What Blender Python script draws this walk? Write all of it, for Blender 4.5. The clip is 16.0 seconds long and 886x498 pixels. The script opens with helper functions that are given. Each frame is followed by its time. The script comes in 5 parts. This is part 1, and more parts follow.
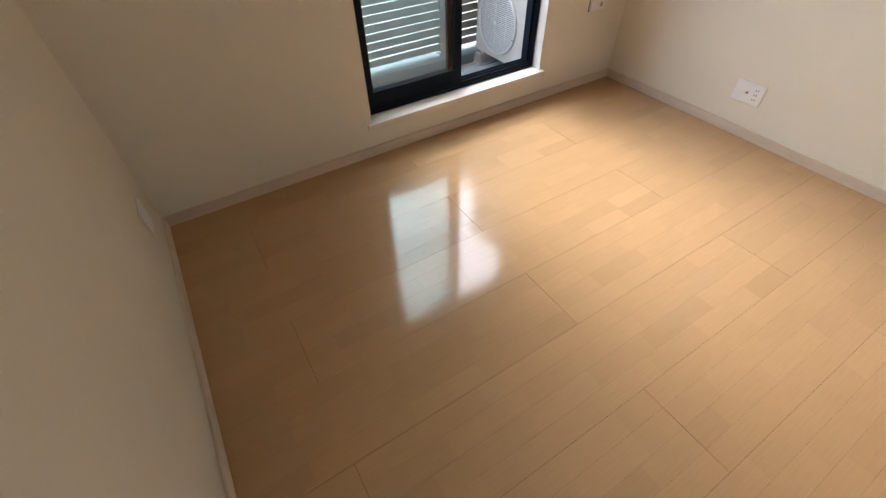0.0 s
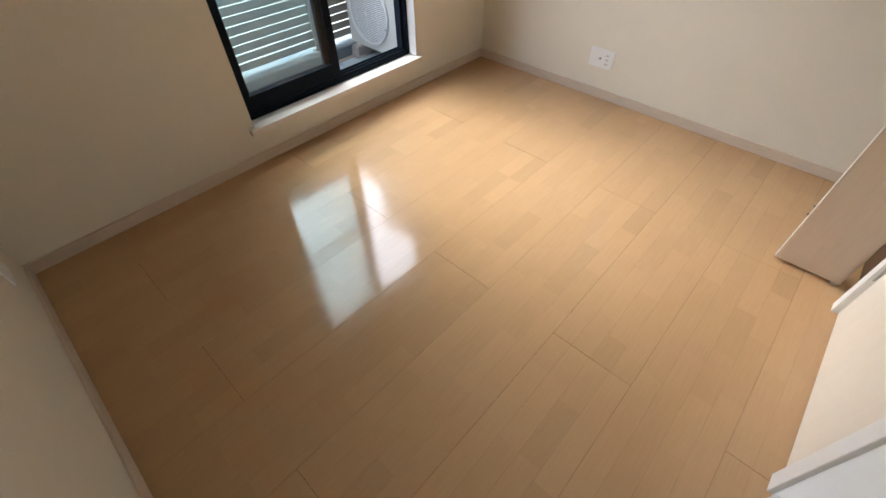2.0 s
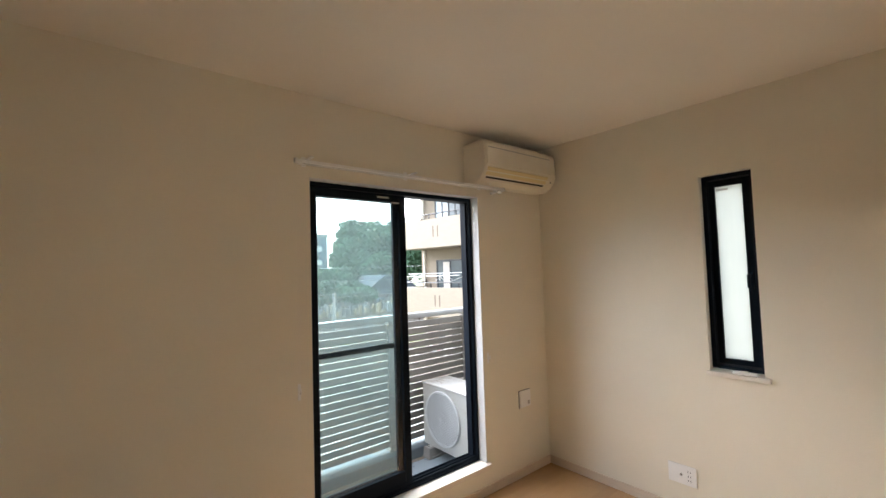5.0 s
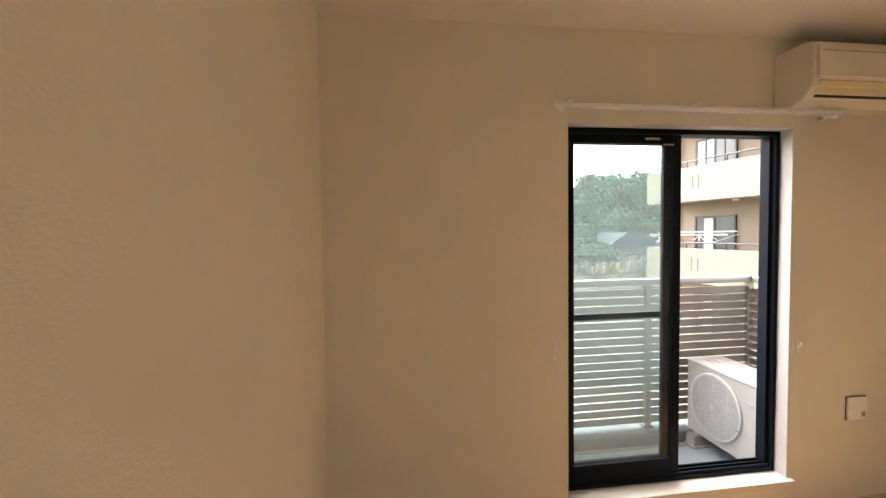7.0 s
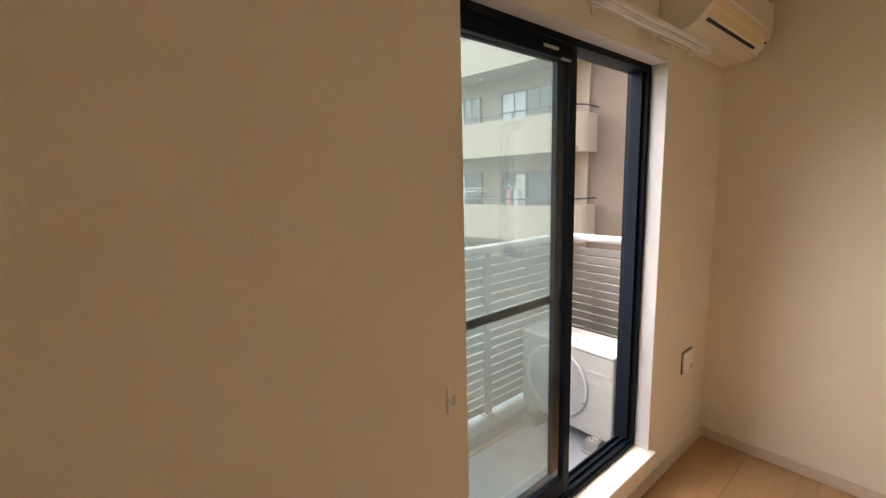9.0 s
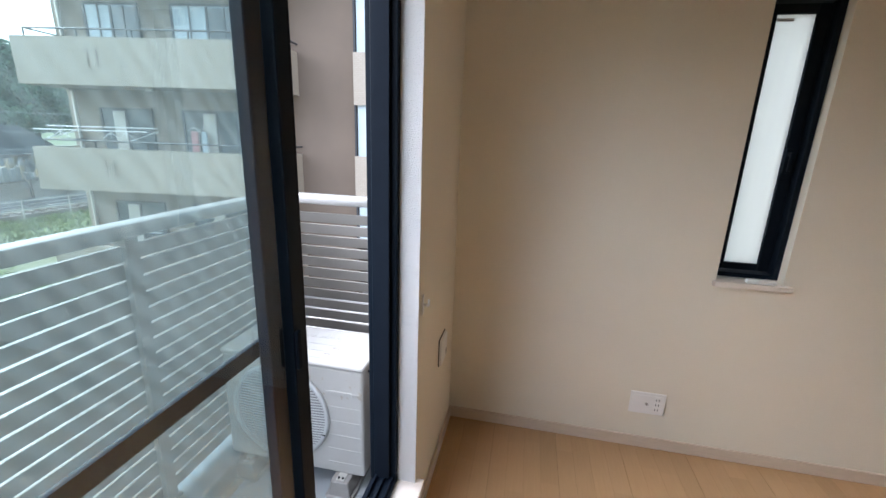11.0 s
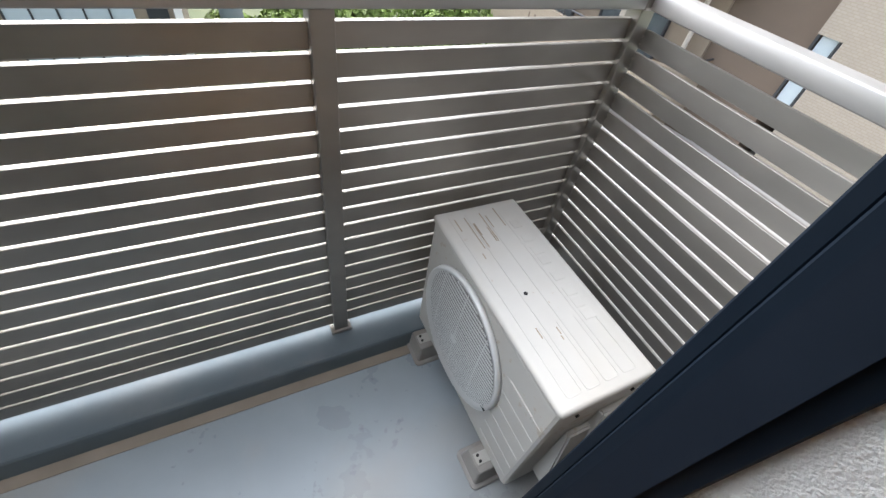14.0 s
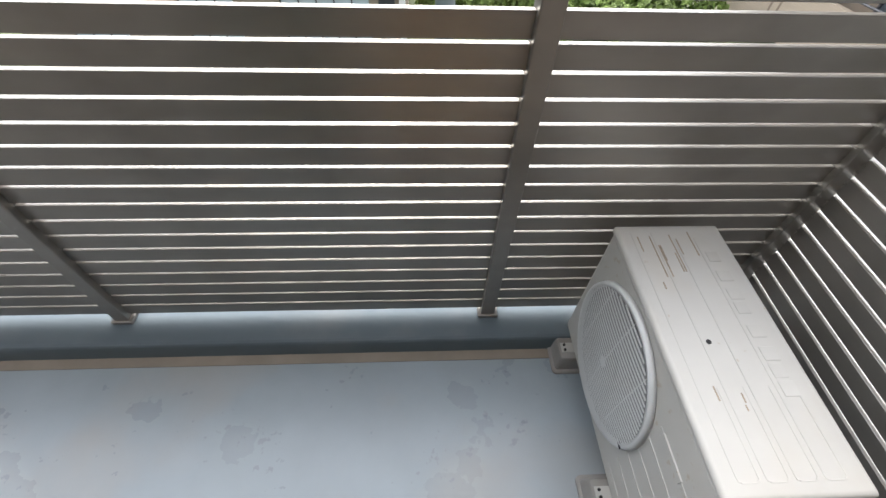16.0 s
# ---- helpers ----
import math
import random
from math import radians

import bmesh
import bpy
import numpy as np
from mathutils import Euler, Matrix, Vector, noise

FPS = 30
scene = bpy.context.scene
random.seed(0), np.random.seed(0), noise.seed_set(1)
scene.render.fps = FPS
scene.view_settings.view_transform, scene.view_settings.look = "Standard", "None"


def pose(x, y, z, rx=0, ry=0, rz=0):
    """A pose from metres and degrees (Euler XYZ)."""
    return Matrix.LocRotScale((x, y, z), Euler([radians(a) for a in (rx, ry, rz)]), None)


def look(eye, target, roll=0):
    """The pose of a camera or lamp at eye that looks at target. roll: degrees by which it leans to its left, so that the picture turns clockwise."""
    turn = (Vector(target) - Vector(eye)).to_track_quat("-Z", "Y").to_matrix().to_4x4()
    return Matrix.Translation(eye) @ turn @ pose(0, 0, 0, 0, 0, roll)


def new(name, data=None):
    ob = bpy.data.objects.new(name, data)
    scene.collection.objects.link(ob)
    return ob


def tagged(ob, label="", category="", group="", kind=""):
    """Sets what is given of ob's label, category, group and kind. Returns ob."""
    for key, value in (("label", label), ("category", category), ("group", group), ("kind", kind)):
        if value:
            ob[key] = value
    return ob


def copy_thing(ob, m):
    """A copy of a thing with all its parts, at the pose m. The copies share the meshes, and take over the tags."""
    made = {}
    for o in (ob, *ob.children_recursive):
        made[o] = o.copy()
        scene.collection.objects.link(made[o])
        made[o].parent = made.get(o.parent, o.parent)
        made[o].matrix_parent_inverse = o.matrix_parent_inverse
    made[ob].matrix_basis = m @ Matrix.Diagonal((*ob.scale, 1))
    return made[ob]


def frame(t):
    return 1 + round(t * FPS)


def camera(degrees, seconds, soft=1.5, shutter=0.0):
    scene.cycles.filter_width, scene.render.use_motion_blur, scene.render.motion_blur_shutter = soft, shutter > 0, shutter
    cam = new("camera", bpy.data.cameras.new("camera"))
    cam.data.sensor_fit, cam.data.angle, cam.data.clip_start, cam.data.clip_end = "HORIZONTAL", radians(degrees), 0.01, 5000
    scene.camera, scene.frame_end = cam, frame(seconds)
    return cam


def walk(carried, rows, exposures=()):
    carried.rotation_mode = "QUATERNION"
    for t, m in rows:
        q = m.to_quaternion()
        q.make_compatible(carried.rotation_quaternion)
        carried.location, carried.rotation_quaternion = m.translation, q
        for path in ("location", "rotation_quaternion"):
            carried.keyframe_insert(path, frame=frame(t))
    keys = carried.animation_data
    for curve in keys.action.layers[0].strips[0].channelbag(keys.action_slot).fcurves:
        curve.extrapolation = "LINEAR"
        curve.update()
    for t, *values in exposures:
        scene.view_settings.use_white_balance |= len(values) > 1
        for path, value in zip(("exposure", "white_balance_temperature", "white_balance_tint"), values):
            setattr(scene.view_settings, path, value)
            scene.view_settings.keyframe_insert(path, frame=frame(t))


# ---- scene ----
cam = camera(93.5, 16.0)
PATH = [
    (0, (-2.66, -1.995, 1.352), (-1.943, -0.799, -0.081), -1.6),
    (0.5, (-2.652, -2.043, 1.35), (-1.81, -0.998, -0.133), -0.7),
    (1, (-2.642, -2.061, 1.355), (-1.738, -1.131, -0.168), 0.0),
    (1.5, (-2.649, -2.075, 1.362), (-1.706, -1.169, -0.15), -0.2),
    (2, (-2.654, -2.071, 1.365), (-1.663, -1.135, -0.098), -0.7),
    (2.5, (-2.658, -2.08, 1.369), (-1.539, -1.004, 0.107), -1.3),
    (3, (-2.682, -2.088, 1.396), (-1.372, -0.846, 0.536), -1.6),
    (3.5, (-2.696, -2.111, 1.453), (-1.264, -0.769, 1.066), -1.9),
    (3.7, (-2.711, -2.115, 1.466), (-1.25, -0.764, 1.257), -1.9),
    (5.8, (-2.735, -2.048, 1.561), (-1.753, -0.31, 1.69), -1.2),
    (6, (-2.74, -2.042, 1.568), (-1.894, -0.232, 1.643), -1.1),
    (6.5, (-2.76, -1.999, 1.531), (-2.235, -0.069, 1.536), -0.9),
    (7, (-2.752, -1.875, 1.522), (-2.482, 0.105, 1.439), -0.8),
    (7.5, (-2.745, -1.678, 1.489), (-2.535, 0.307, 1.363), -0.7),
    (8, (-2.715, -1.385, 1.522), (-2.304, 0.56, 1.297), -0.5),
    (8.5, (-2.68, -1.101, 1.517), (-1.889, 0.717, 1.254), -0.9),
    (9, (-2.65, -0.818, 1.523), (-1.389, 0.705, 1.223), -1.5),
    (9.5, (-2.538, -0.64, 1.527), (-0.913, 0.47, 1.168), -2.0),
    (10, (-2.38, -0.474, 1.475), (-0.522, 0.163, 1.097), -1.4),
    (10.2, (-2.302, -0.42, 1.467), (-0.399, 0.057, 1.08), -1.0),
    (12.3, (-1.308, -0.268, 1.431), (0.503, 0.176, 0.706), 4.8),
    (12.5, (-1.227, -0.245, 1.418), (0.521, 0.33, 0.633), 6.1),
    (13, (-1.091, -0.135, 1.422), (0.406, 0.733, 0.42), 9.7),
    (13.5, (-1.038, 0.01, 1.406), (0.105, 1.099, 0.178), 11.3),
    (14, (-1.04, 0.101, 1.378), (-0.266, 1.266, -0.051), 11.5),
    (14.5, (-1.05, 0.14, 1.355), (-0.592, 1.279, -0.224), 9.8),
    (15, (-1.068, 0.157, 1.351), (-0.828, 1.25, -0.307), 6.4),
    (15.5, (-1.078, 0.158, 1.341), (-0.97, 1.246, -0.334), 3.5),
    (16, (-1.08, 0.157, 1.379), (-0.987, 1.424, -0.165), 2.6),
]
walk(cam, [(t, look(eye, target, roll)) for t, eye, target, roll in PATH],
     exposures=((0, 2.92, 5950, 12), (2.5, 2.88, 5750, 9), (3.5, 2.78, 5850, 9), (6, 3.1, 6450, 13), (7, 3.19, 7050, 17), (8.7, 2.88, 7250, 21),
                (9.5, 2.86, 6300, 16), (10.2, 2.74, 5800, 14), (12.5, 2.24, 5650, 10), (13.5, 2.14, 5950, 10), (14.5, 2.05, 6300, 10), (16, 2.0, 6350, 10)))

# ---------------------------------------------------------------- light
world = bpy.data.worlds.new("overcast_sky")
scene.world = world
world.use_nodes = True
wn = world.node_tree.nodes
sky = wn.new("ShaderNodeTexSky")
sky.sky_type, sky.sun_disc = "NISHITA", False
sky.sun_elevation, sky.sun_rotation = radians(39), radians(-8)
sky.dust_density, sky.air_density, sky.ozone_density = 4.0, 1.0, 1.0
wn["Background"].inputs["Strength"].default_value = 0.15
pale = wn.new("ShaderNodeHueSaturation")          # thin cloud takes most of the blue away
pale.inputs["Saturation"].default_value = 0.42
world.node_tree.links.new(sky.outputs["Color"], pale.inputs["Color"])
world.node_tree.links.new(pale.outputs["Color"], wn["Background"].inputs["Color"])
sun = new("sun", bpy.data.lights.new("sun", "SUN"))
sun.data.energy, sun.data.angle, sun.data.color = 1.15, radians(110), (1.0, 0.99, 0.98)
sun.matrix_world = look((-1.4, 10.4, 8.4), (0, 0, 0))


# ---------------------------------------------------------------- materials
def mat(name, color, rough=0.5, metal=0.0, var=0.08, scale=8.0, bump=0.0, bscale=200.0, stretch=(1, 1, 1),
        stain=None, stain_scale=2.0, stain_amount=0.3, coat=0.0, spec=0.5, obj_var=0.0, island_var=0.0, island_dark=0.0, rough_var=0.08, speck=None, speck_scale=60.0, bdist=0.0016):
    """Principled surface whose colour varies at two scales, with fine relief and soft stains."""
    m = bpy.data.materials.new(name)
    m.use_nodes = True
    n, l = m.node_tree.nodes, m.node_tree.links
    b = n["Principled BSDF"]
    b.inputs["Metallic"].default_value = metal
    b.inputs["Coat Weight"].default_value = coat
    b.inputs["Coat Roughness"].default_value = 0.06
    b.inputs["Specular IOR Level"].default_value = spec
    tc = n.new("ShaderNodeTexCoord")
    mp = n.new("ShaderNodeMapping")
    mp.inputs["Scale"].default_value = stretch
    l.new(tc.outputs["Object"], mp.inputs["Vector"])
    fine = n.new("ShaderNodeTexNoise")
    fine.inputs["Scale"].default_value, fine.inputs["Detail"].default_value = scale, 6
    l.new(mp.outputs["Vector"], fine.inputs["Vector"])
    ramp = n.new("ShaderNodeMapRange")
    ramp.inputs["From Min"].default_value, ramp.inputs["From Max"].default_value = 0.25, 0.75
    ramp.inputs["To Min"].default_value, ramp.inputs["To Max"].default_value = 1 - var, 1 + var
    l.new(fine.outputs["Fac"], ramp.inputs["Value"])
    value = ramp.outputs["Result"]
    for amount, source in ((obj_var, "obj"), (island_var, "island")):
        if amount:
            src = n.new("ShaderNodeObjectInfo") if source == "obj" else n.new("ShaderNodeNewGeometry")
            out = src.outputs["Random"] if source == "obj" else src.outputs["Random Per Island"]
            r2 = n.new("ShaderNodeMapRange")
            r2.inputs["To Min"].default_value, r2.inputs["To Max"].default_value = 1 - amount, 1 + amount
            l.new(out, r2.inputs["Value"])
            mul = n.new("ShaderNodeMath")
            mul.operation = "MULTIPLY"
            l.new(value, mul.inputs[0]), l.new(r2.outputs["Result"], mul.inputs[1])
            value = mul.outputs["Value"]
    if island_dark:                                # now and then a piece of darker heartwood
        src, r5, mul = n.new("ShaderNodeNewGeometry"), n.new("ShaderNodeMapRange"), n.new("ShaderNodeMath")
        r5.inputs["From Min"].default_value, r5.inputs["From Max"].default_value = 0.78, 1.0
        r5.inputs["To Min"].default_value, r5.inputs["To Max"].default_value = 1.0, 1 - island_dark
        l.new(src.outputs["Random Per Island"], r5.inputs["Value"])
        mul.operation = "MULTIPLY"
        l.new(value, mul.inputs[0]), l.new(r5.outputs["Result"], mul.inputs[1])
        value = mul.outputs["Value"]
    tint = n.new("ShaderNodeVectorMath")
    tint.operation = "SCALE"
    tint.inputs[0].default_value = color
    l.new(value, tint.inputs["Scale"])
    col = tint.outputs["Vector"]
    if stain:
        big = n.new("ShaderNodeTexNoise")
        big.inputs["Scale"].default_value, big.inputs["Detail"].default_value = stain_scale, 5
        l.new(tc.outputs["Object"], big.inputs["Vector"])
        r3 = n.new("ShaderNodeMapRange")
        r3.inputs["From Min"].default_value, r3.inputs["From Max"].default_value = 0.5, 0.75
        r3.inputs["To Max"].default_value = stain_amount
        l.new(big.outputs["Fac"], r3.inputs["Value"])
        mix = n.new("ShaderNodeMix")
        mix.data_type = "RGBA"
        l.new(r3.outputs["Result"], mix.inputs["Factor"])
        l.new(col, mix.inputs["A"])
        mix.inputs["B"].default_value = (*stain, 1)
        col = mix.outputs["Result"]
    if speck:
        sn = n.new("ShaderNodeTexNoise")
        sn.inputs["Scale"].default_value, sn.inputs["Detail"].default_value = speck_scale, 4
        l.new(tc.outputs["Object"], sn.inputs["Vector"])
        wide = n.new("ShaderNodeTexNoise")
        wide.inputs["Scale"].default_value = speck_scale * 0.08
        l.new(tc.outputs["Object"], wide.inputs["Vector"])
        add = n.new("ShaderNodeMath")
        add.operation = "ADD"
        l.new(sn.outputs["Fac"], add.inputs[0]), l.new(wide.outputs["Fac"], add.inputs[1])
        r4 = n.new("ShaderNodeMapRange")
        r4.inputs["From Min"].default_value, r4.inputs["From Max"].default_value = 1.24, 1.30
        r4.inputs["To Max"].default_value = 0.7
        l.new(add.outputs["Value"], r4.inputs["Value"])
        mix2 = n.new("ShaderNodeMix")
        mix2.data_type = "RGBA"
        l.new(r4.outputs["Result"], mix2.inputs["Factor"])
        l.new(col, mix2.inputs["A"])
        mix2.inputs["B"].default_value = (*speck, 1)
        col = mix2.outputs["Result"]
    l.new(col, b.inputs["Base Color"])
    rr = n.new("ShaderNodeMapRange")
    rr.inputs["To Min"].default_value, rr.inputs["To Max"].default_value = max(0.02, rough - rough_var), min(1, rough + rough_var)
    l.new(fine.outputs["Fac"], rr.inputs["Value"])
    l.new(rr.outputs["Result"], b.inputs["Roughness"])
    if bump:
        bt = n.new("ShaderNodeTexNoise")
        bt.inputs["Scale"].default_value, bt.inputs["Detail"].default_value = bscale, 3
        l.new(mp.outputs["Vector"], bt.inputs["Vector"])
        bn = n.new("ShaderNodeBump")
        bn.inputs["Strength"].default_value, bn.inputs["Distance"].default_value = bump, bdist
        l.new(bt.outputs["Fac"], bn.inputs["Height"])
        l.new(bn.outputs["Normal"], b.inputs["Normal"])
    return m


WALL = mat("embossed_wallpaper", (0.82, 0.764, 0.646), 0.75, var=0.02, scale=3, bump=0.6, bscale=165, stretch=(0.85, 0.85, 1.35), spec=0.25)
WALL_WHITE = mat("white_wallpaper", (0.82, 0.81, 0.79), 0.7, var=0.02, scale=3, bump=0.6, bscale=260, spec=0.25)
# the room's wallpaper again, with the window's cooler light put into its colour
REVEAL = mat("window_lit_ribbed_wallpaper", (0.69, 0.687, 0.672), 0.75, var=0.02, scale=3, bump=1.0, bscale=310, bdist=0.005, spec=0.2)
CEIL = mat("ceiling_paper", (0.84, 0.79, 0.71), 0.8, var=0.02, scale=2, bump=0.6, bscale=180, spec=0.2)
WOOD = mat("floor_wood", (0.53, 0.331, 0.165), 0.13, var=0.045, scale=7, stretch=(1.2, 22, 22), bump=0.03, bscale=30,
           coat=0.4, island_var=0.04, island_dark=0.13, obj_var=0.03, rough_var=0.04, stain=(0.40, 0.22, 0.10), stain_scale=3, stain_amount=0.12)
JOINT = mat("floor_joint", (0.16, 0.085, 0.04), 0.8)
BASEB = mat("baseboard_print", (0.69, 0.57, 0.45), 0.45, var=0.05, scale=9, stretch=(1, 1, 12))
SILLW = mat("sill_board", (0.78, 0.71, 0.63), 0.35, var=0.03, scale=12)
DOORW = mat("cream_door_sheet", (0.76, 0.67, 0.55), 0.4, var=0.03, scale=6, stretch=(10, 10, 1), bump=0.05)
DOORT = mat("tan_closet_sheet", (0.56, 0.44, 0.32), 0.45, var=0.04, scale=6, stretch=(10, 10, 1), bump=0.05)
DOOREDGE = mat("door_edge_band", (0.80, 0.74, 0.66), 0.4, var=0.03)
TRIMW = mat("white_trim", (0.80, 0.77, 0.73), 0.4, var=0.03)
SASH = mat("dark_sash_aluminium", (0.006, 0.0100, 0.0165), 0.5, spec=0.08, var=0.1, scale=20)
SASHMID = mat("grey_track_aluminium", (0.008, 0.0115, 0.018), 0.6, spec=0.05, var=0.1, scale=20)
PLAST = mat("white_plastic", (0.88, 0.87, 0.85), 0.35, var=0.02, scale=10)
PLASTG = mat("grey_plastic", (0.45, 0.43, 0.40), 0.45, var=0.04)
DARK = mat("dark_slot", (0.01, 0.01, 0.01), 0.7)
ACW = mat("aged_ac_plastic", (0.80, 0.745, 0.63), 0.35, var=0.03, scale=5, stain=(0.68, 0.58, 0.40), stain_scale=4, stain_amount=0.3)
ACY = mat("yellowed_louvre_plastic", (0.74, 0.61, 0.33), 0.35, var=0.05, scale=6)
OUW = mat("outdoor_unit_paint", (0.50, 0.49, 0.457), 0.5, var=0.04, scale=9, stain=(0.45, 0.38, 0.28), stain_scale=7, stain_amount=0.18, speck=(0.42, 0.36, 0.28), speck_scale=50)
OUG = mat("outdoor_unit_grille", (0.66, 0.67, 0.66), 0.45, var=0.04)
# grey of the fan, with the shade behind the guard mixed in
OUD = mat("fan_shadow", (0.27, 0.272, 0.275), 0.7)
ALU = mat("weathered_aluminium", (0.32, 0.303, 0.28), 0.38, metal=0.65, var=0.12, scale=3, stretch=(1, 1, 4), stain=(0.21, 0.195, 0.178),
          stain_scale=3.5, stain_amount=0.5, obj_var=0.08, rough_var=0.15)
ALUTOP = mat("satin_aluminium", (0.44, 0.432, 0.42), 0.45, metal=0.7, var=0.06, scale=5)
BALC = mat("balcony_paint", (0.325, 0.372, 0.40), 0.3, var=0.1, scale=4, bump=0.25, bscale=25, stain=(0.42, 0.34, 0.25), stain_scale=1.7, stain_amount=0.5, rough_var=0.14, speck=(0.25, 0.275, 0.295), speck_scale=38)
# grey-blue paint, darkened to carry the shade that lies on the curb
CURB = mat("shaded_curb_paint", (0.145, 0.178, 0.20), 0.6, spec=0.15, var=0.07, scale=6, bump=0.3, bscale=20, stain=(0.36, 0.30, 0.25), stain_scale=3, stain_amount=0.25)
SEAL = mat("tan_sealant", (0.28, 0.235, 0.185), 0.7, var=0.15, scale=9)
FACADE2 = mat("beige_wall_render", (0.265, 0.217, 0.165), 0.8, var=0.05, scale=2)
def tiled(name, color, joint, w, h):
    """Small glazed facade tiles laid in courses, with dark joints."""
    m = mat(name, color, 0.55, var=0.08, scale=3)
    n, l = m.node_tree.nodes, m.node_tree.links
    tc, sp, cb, br = n.new("ShaderNodeTexCoord"), n.new("ShaderNodeSeparateXYZ"), n.new("ShaderNodeCombineXYZ"), n.new("ShaderNodeTexBrick")
    l.new(tc.outputs["Object"], sp.inputs["Vector"])
    xy = n.new("ShaderNodeMath")
    l.new(sp.outputs["X"], xy.inputs[0]), l.new(sp.outputs["Y"], xy.inputs[1])
    l.new(xy.outputs["Value"], cb.inputs["X"]), l.new(sp.outputs["Z"], cb.inputs["Y"]), l.new(cb.outputs["Vector"], br.inputs["Vector"])
    br.inputs["Scale"].default_value, br.inputs["Brick Width"].default_value, br.inputs["Row Height"].default_value = 1.0, w, h
    br.inputs["Mortar Size"].default_value = 0.005
    br.inputs["Color1"].default_value, br.inputs["Color2"].default_value = (*color, 1), (*(c * 0.93 for c in color), 1)
    br.inputs["Mortar"].default_value = (*joint, 1)
    l.new(br.outputs["Color"], n["Principled BSDF"].inputs["Base Color"])
    return m


FACADE = tiled("beige_parapet_tile", (0.315, 0.265, 0.205), (0.28, 0.232, 0.175), 0.20, 0.05)
TILEF = tiled("beige_facade_tile", (0.36, 0.315, 0.26), (0.30, 0.255, 0.20), 0.10, 0.05)
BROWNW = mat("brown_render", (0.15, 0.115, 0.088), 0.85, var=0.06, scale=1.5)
CLAD = mat("dark_brown_render", (0.10, 0.088, 0.078), 0.85, var=0.08, scale=4, bump=0.4, bscale=60)
DGLASS = mat("dark_window_glass", (0.10, 0.12, 0.13), 0.12, var=0.2, scale=1.5)
SHOJI = mat("pale_window_glass", (0.45, 0.52, 0.56), 0.2, var=0.1, scale=1)
RAILM = mat("black_handrail", (0.03, 0.033, 0.04), 0.4)
PIPEM = mat("pale_drain_pipe", (0.55, 0.51, 0.45), 0.5)
LEAF = mat("tree_leaves", (0.115, 0.195, 0.12), 0.9, spec=0.1, var=0.3, scale=0.5, island_var=0.22)
WEED = mat("weed_blades", (0.21, 0.25, 0.10), 0.9, spec=0.1, var=0.3, scale=0.5, island_var=0.35)
LEAF2 = mat("bush_leaves", (0.165, 0.235, 0.05), 0.8, var=0.4, scale=1.2, island_var=0.4)
BARK = mat("bark", (0.09, 0.065, 0.045), 0.9, var=0.2)
GRASS = mat("grass_ground", (0.09, 0.115, 0.045), 0.95, var=0.35, scale=0.6, stain=(0.16, 0.135, 0.095), stain_scale=0.15, stain_amount=0.6)
BALLAST = mat("rail_ballast", (0.17, 0.14, 0.12), 0.95, var=0.3, scale=4)
CONC = mat("pale_concrete", (0.42, 0.41, 0.39), 0.85, var=0.1, scale=1)
STONE = mat("grave_stone", (0.20, 0.20, 0.195), 0.7, var=0.1, scale=2, island_var=0.6)
STONE2 = mat("tan_grave_stone", (0.34, 0.265, 0.165), 0.7, var=0.1, scale=2, island_var=0.4)
FENCEM = mat("old_fence_board", (0.33, 0.29, 0.245), 0.85, var=0.2, scale=1, island_var=0.2)
BLUEG = mat("blue_grey_render", (0.20, 0.235, 0.285), 0.8, var=0.06, scale=0.6)
ROOFT = mat("grey_roof_tile", (0.085, 0.097, 0.115), 0.95, spec=0.1, var=0.1, scale=2)
PINKW = mat("pale_pink_wall", (0.42, 0.33, 0.33), 0.8, var=0.05)
ORANGE = mat("cone_orange", (0.60, 0.09, 0.02), 0.5)
STEEL = mat("rail_steel", (0.24, 0.24, 0.25), 0.4, metal=0.6)
BLOCK = mat("plastic_foot_block", (0.30, 0.285, 0.262), 0.55, var=0.12, scale=15, stain=(0.25, 0.2, 0.15), stain_scale=10, stain_amount=0.5)
PIPEW = mat("pipe_tape", (0.62, 0.58, 0.50), 0.6, var=0.1, scale=30)
CLOTH = mat("laundry_cloth", (0.42, 0.20, 0.20), 0.9, obj_var=0.4)
RUST = mat("rust_brown_scuff", (0.31, 0.25, 0.185), 0.8, var=0.3, scale=80)
SILV = mat("silver_sticker", (0.62, 0.60, 0.50), 0.3, metal=0.5)


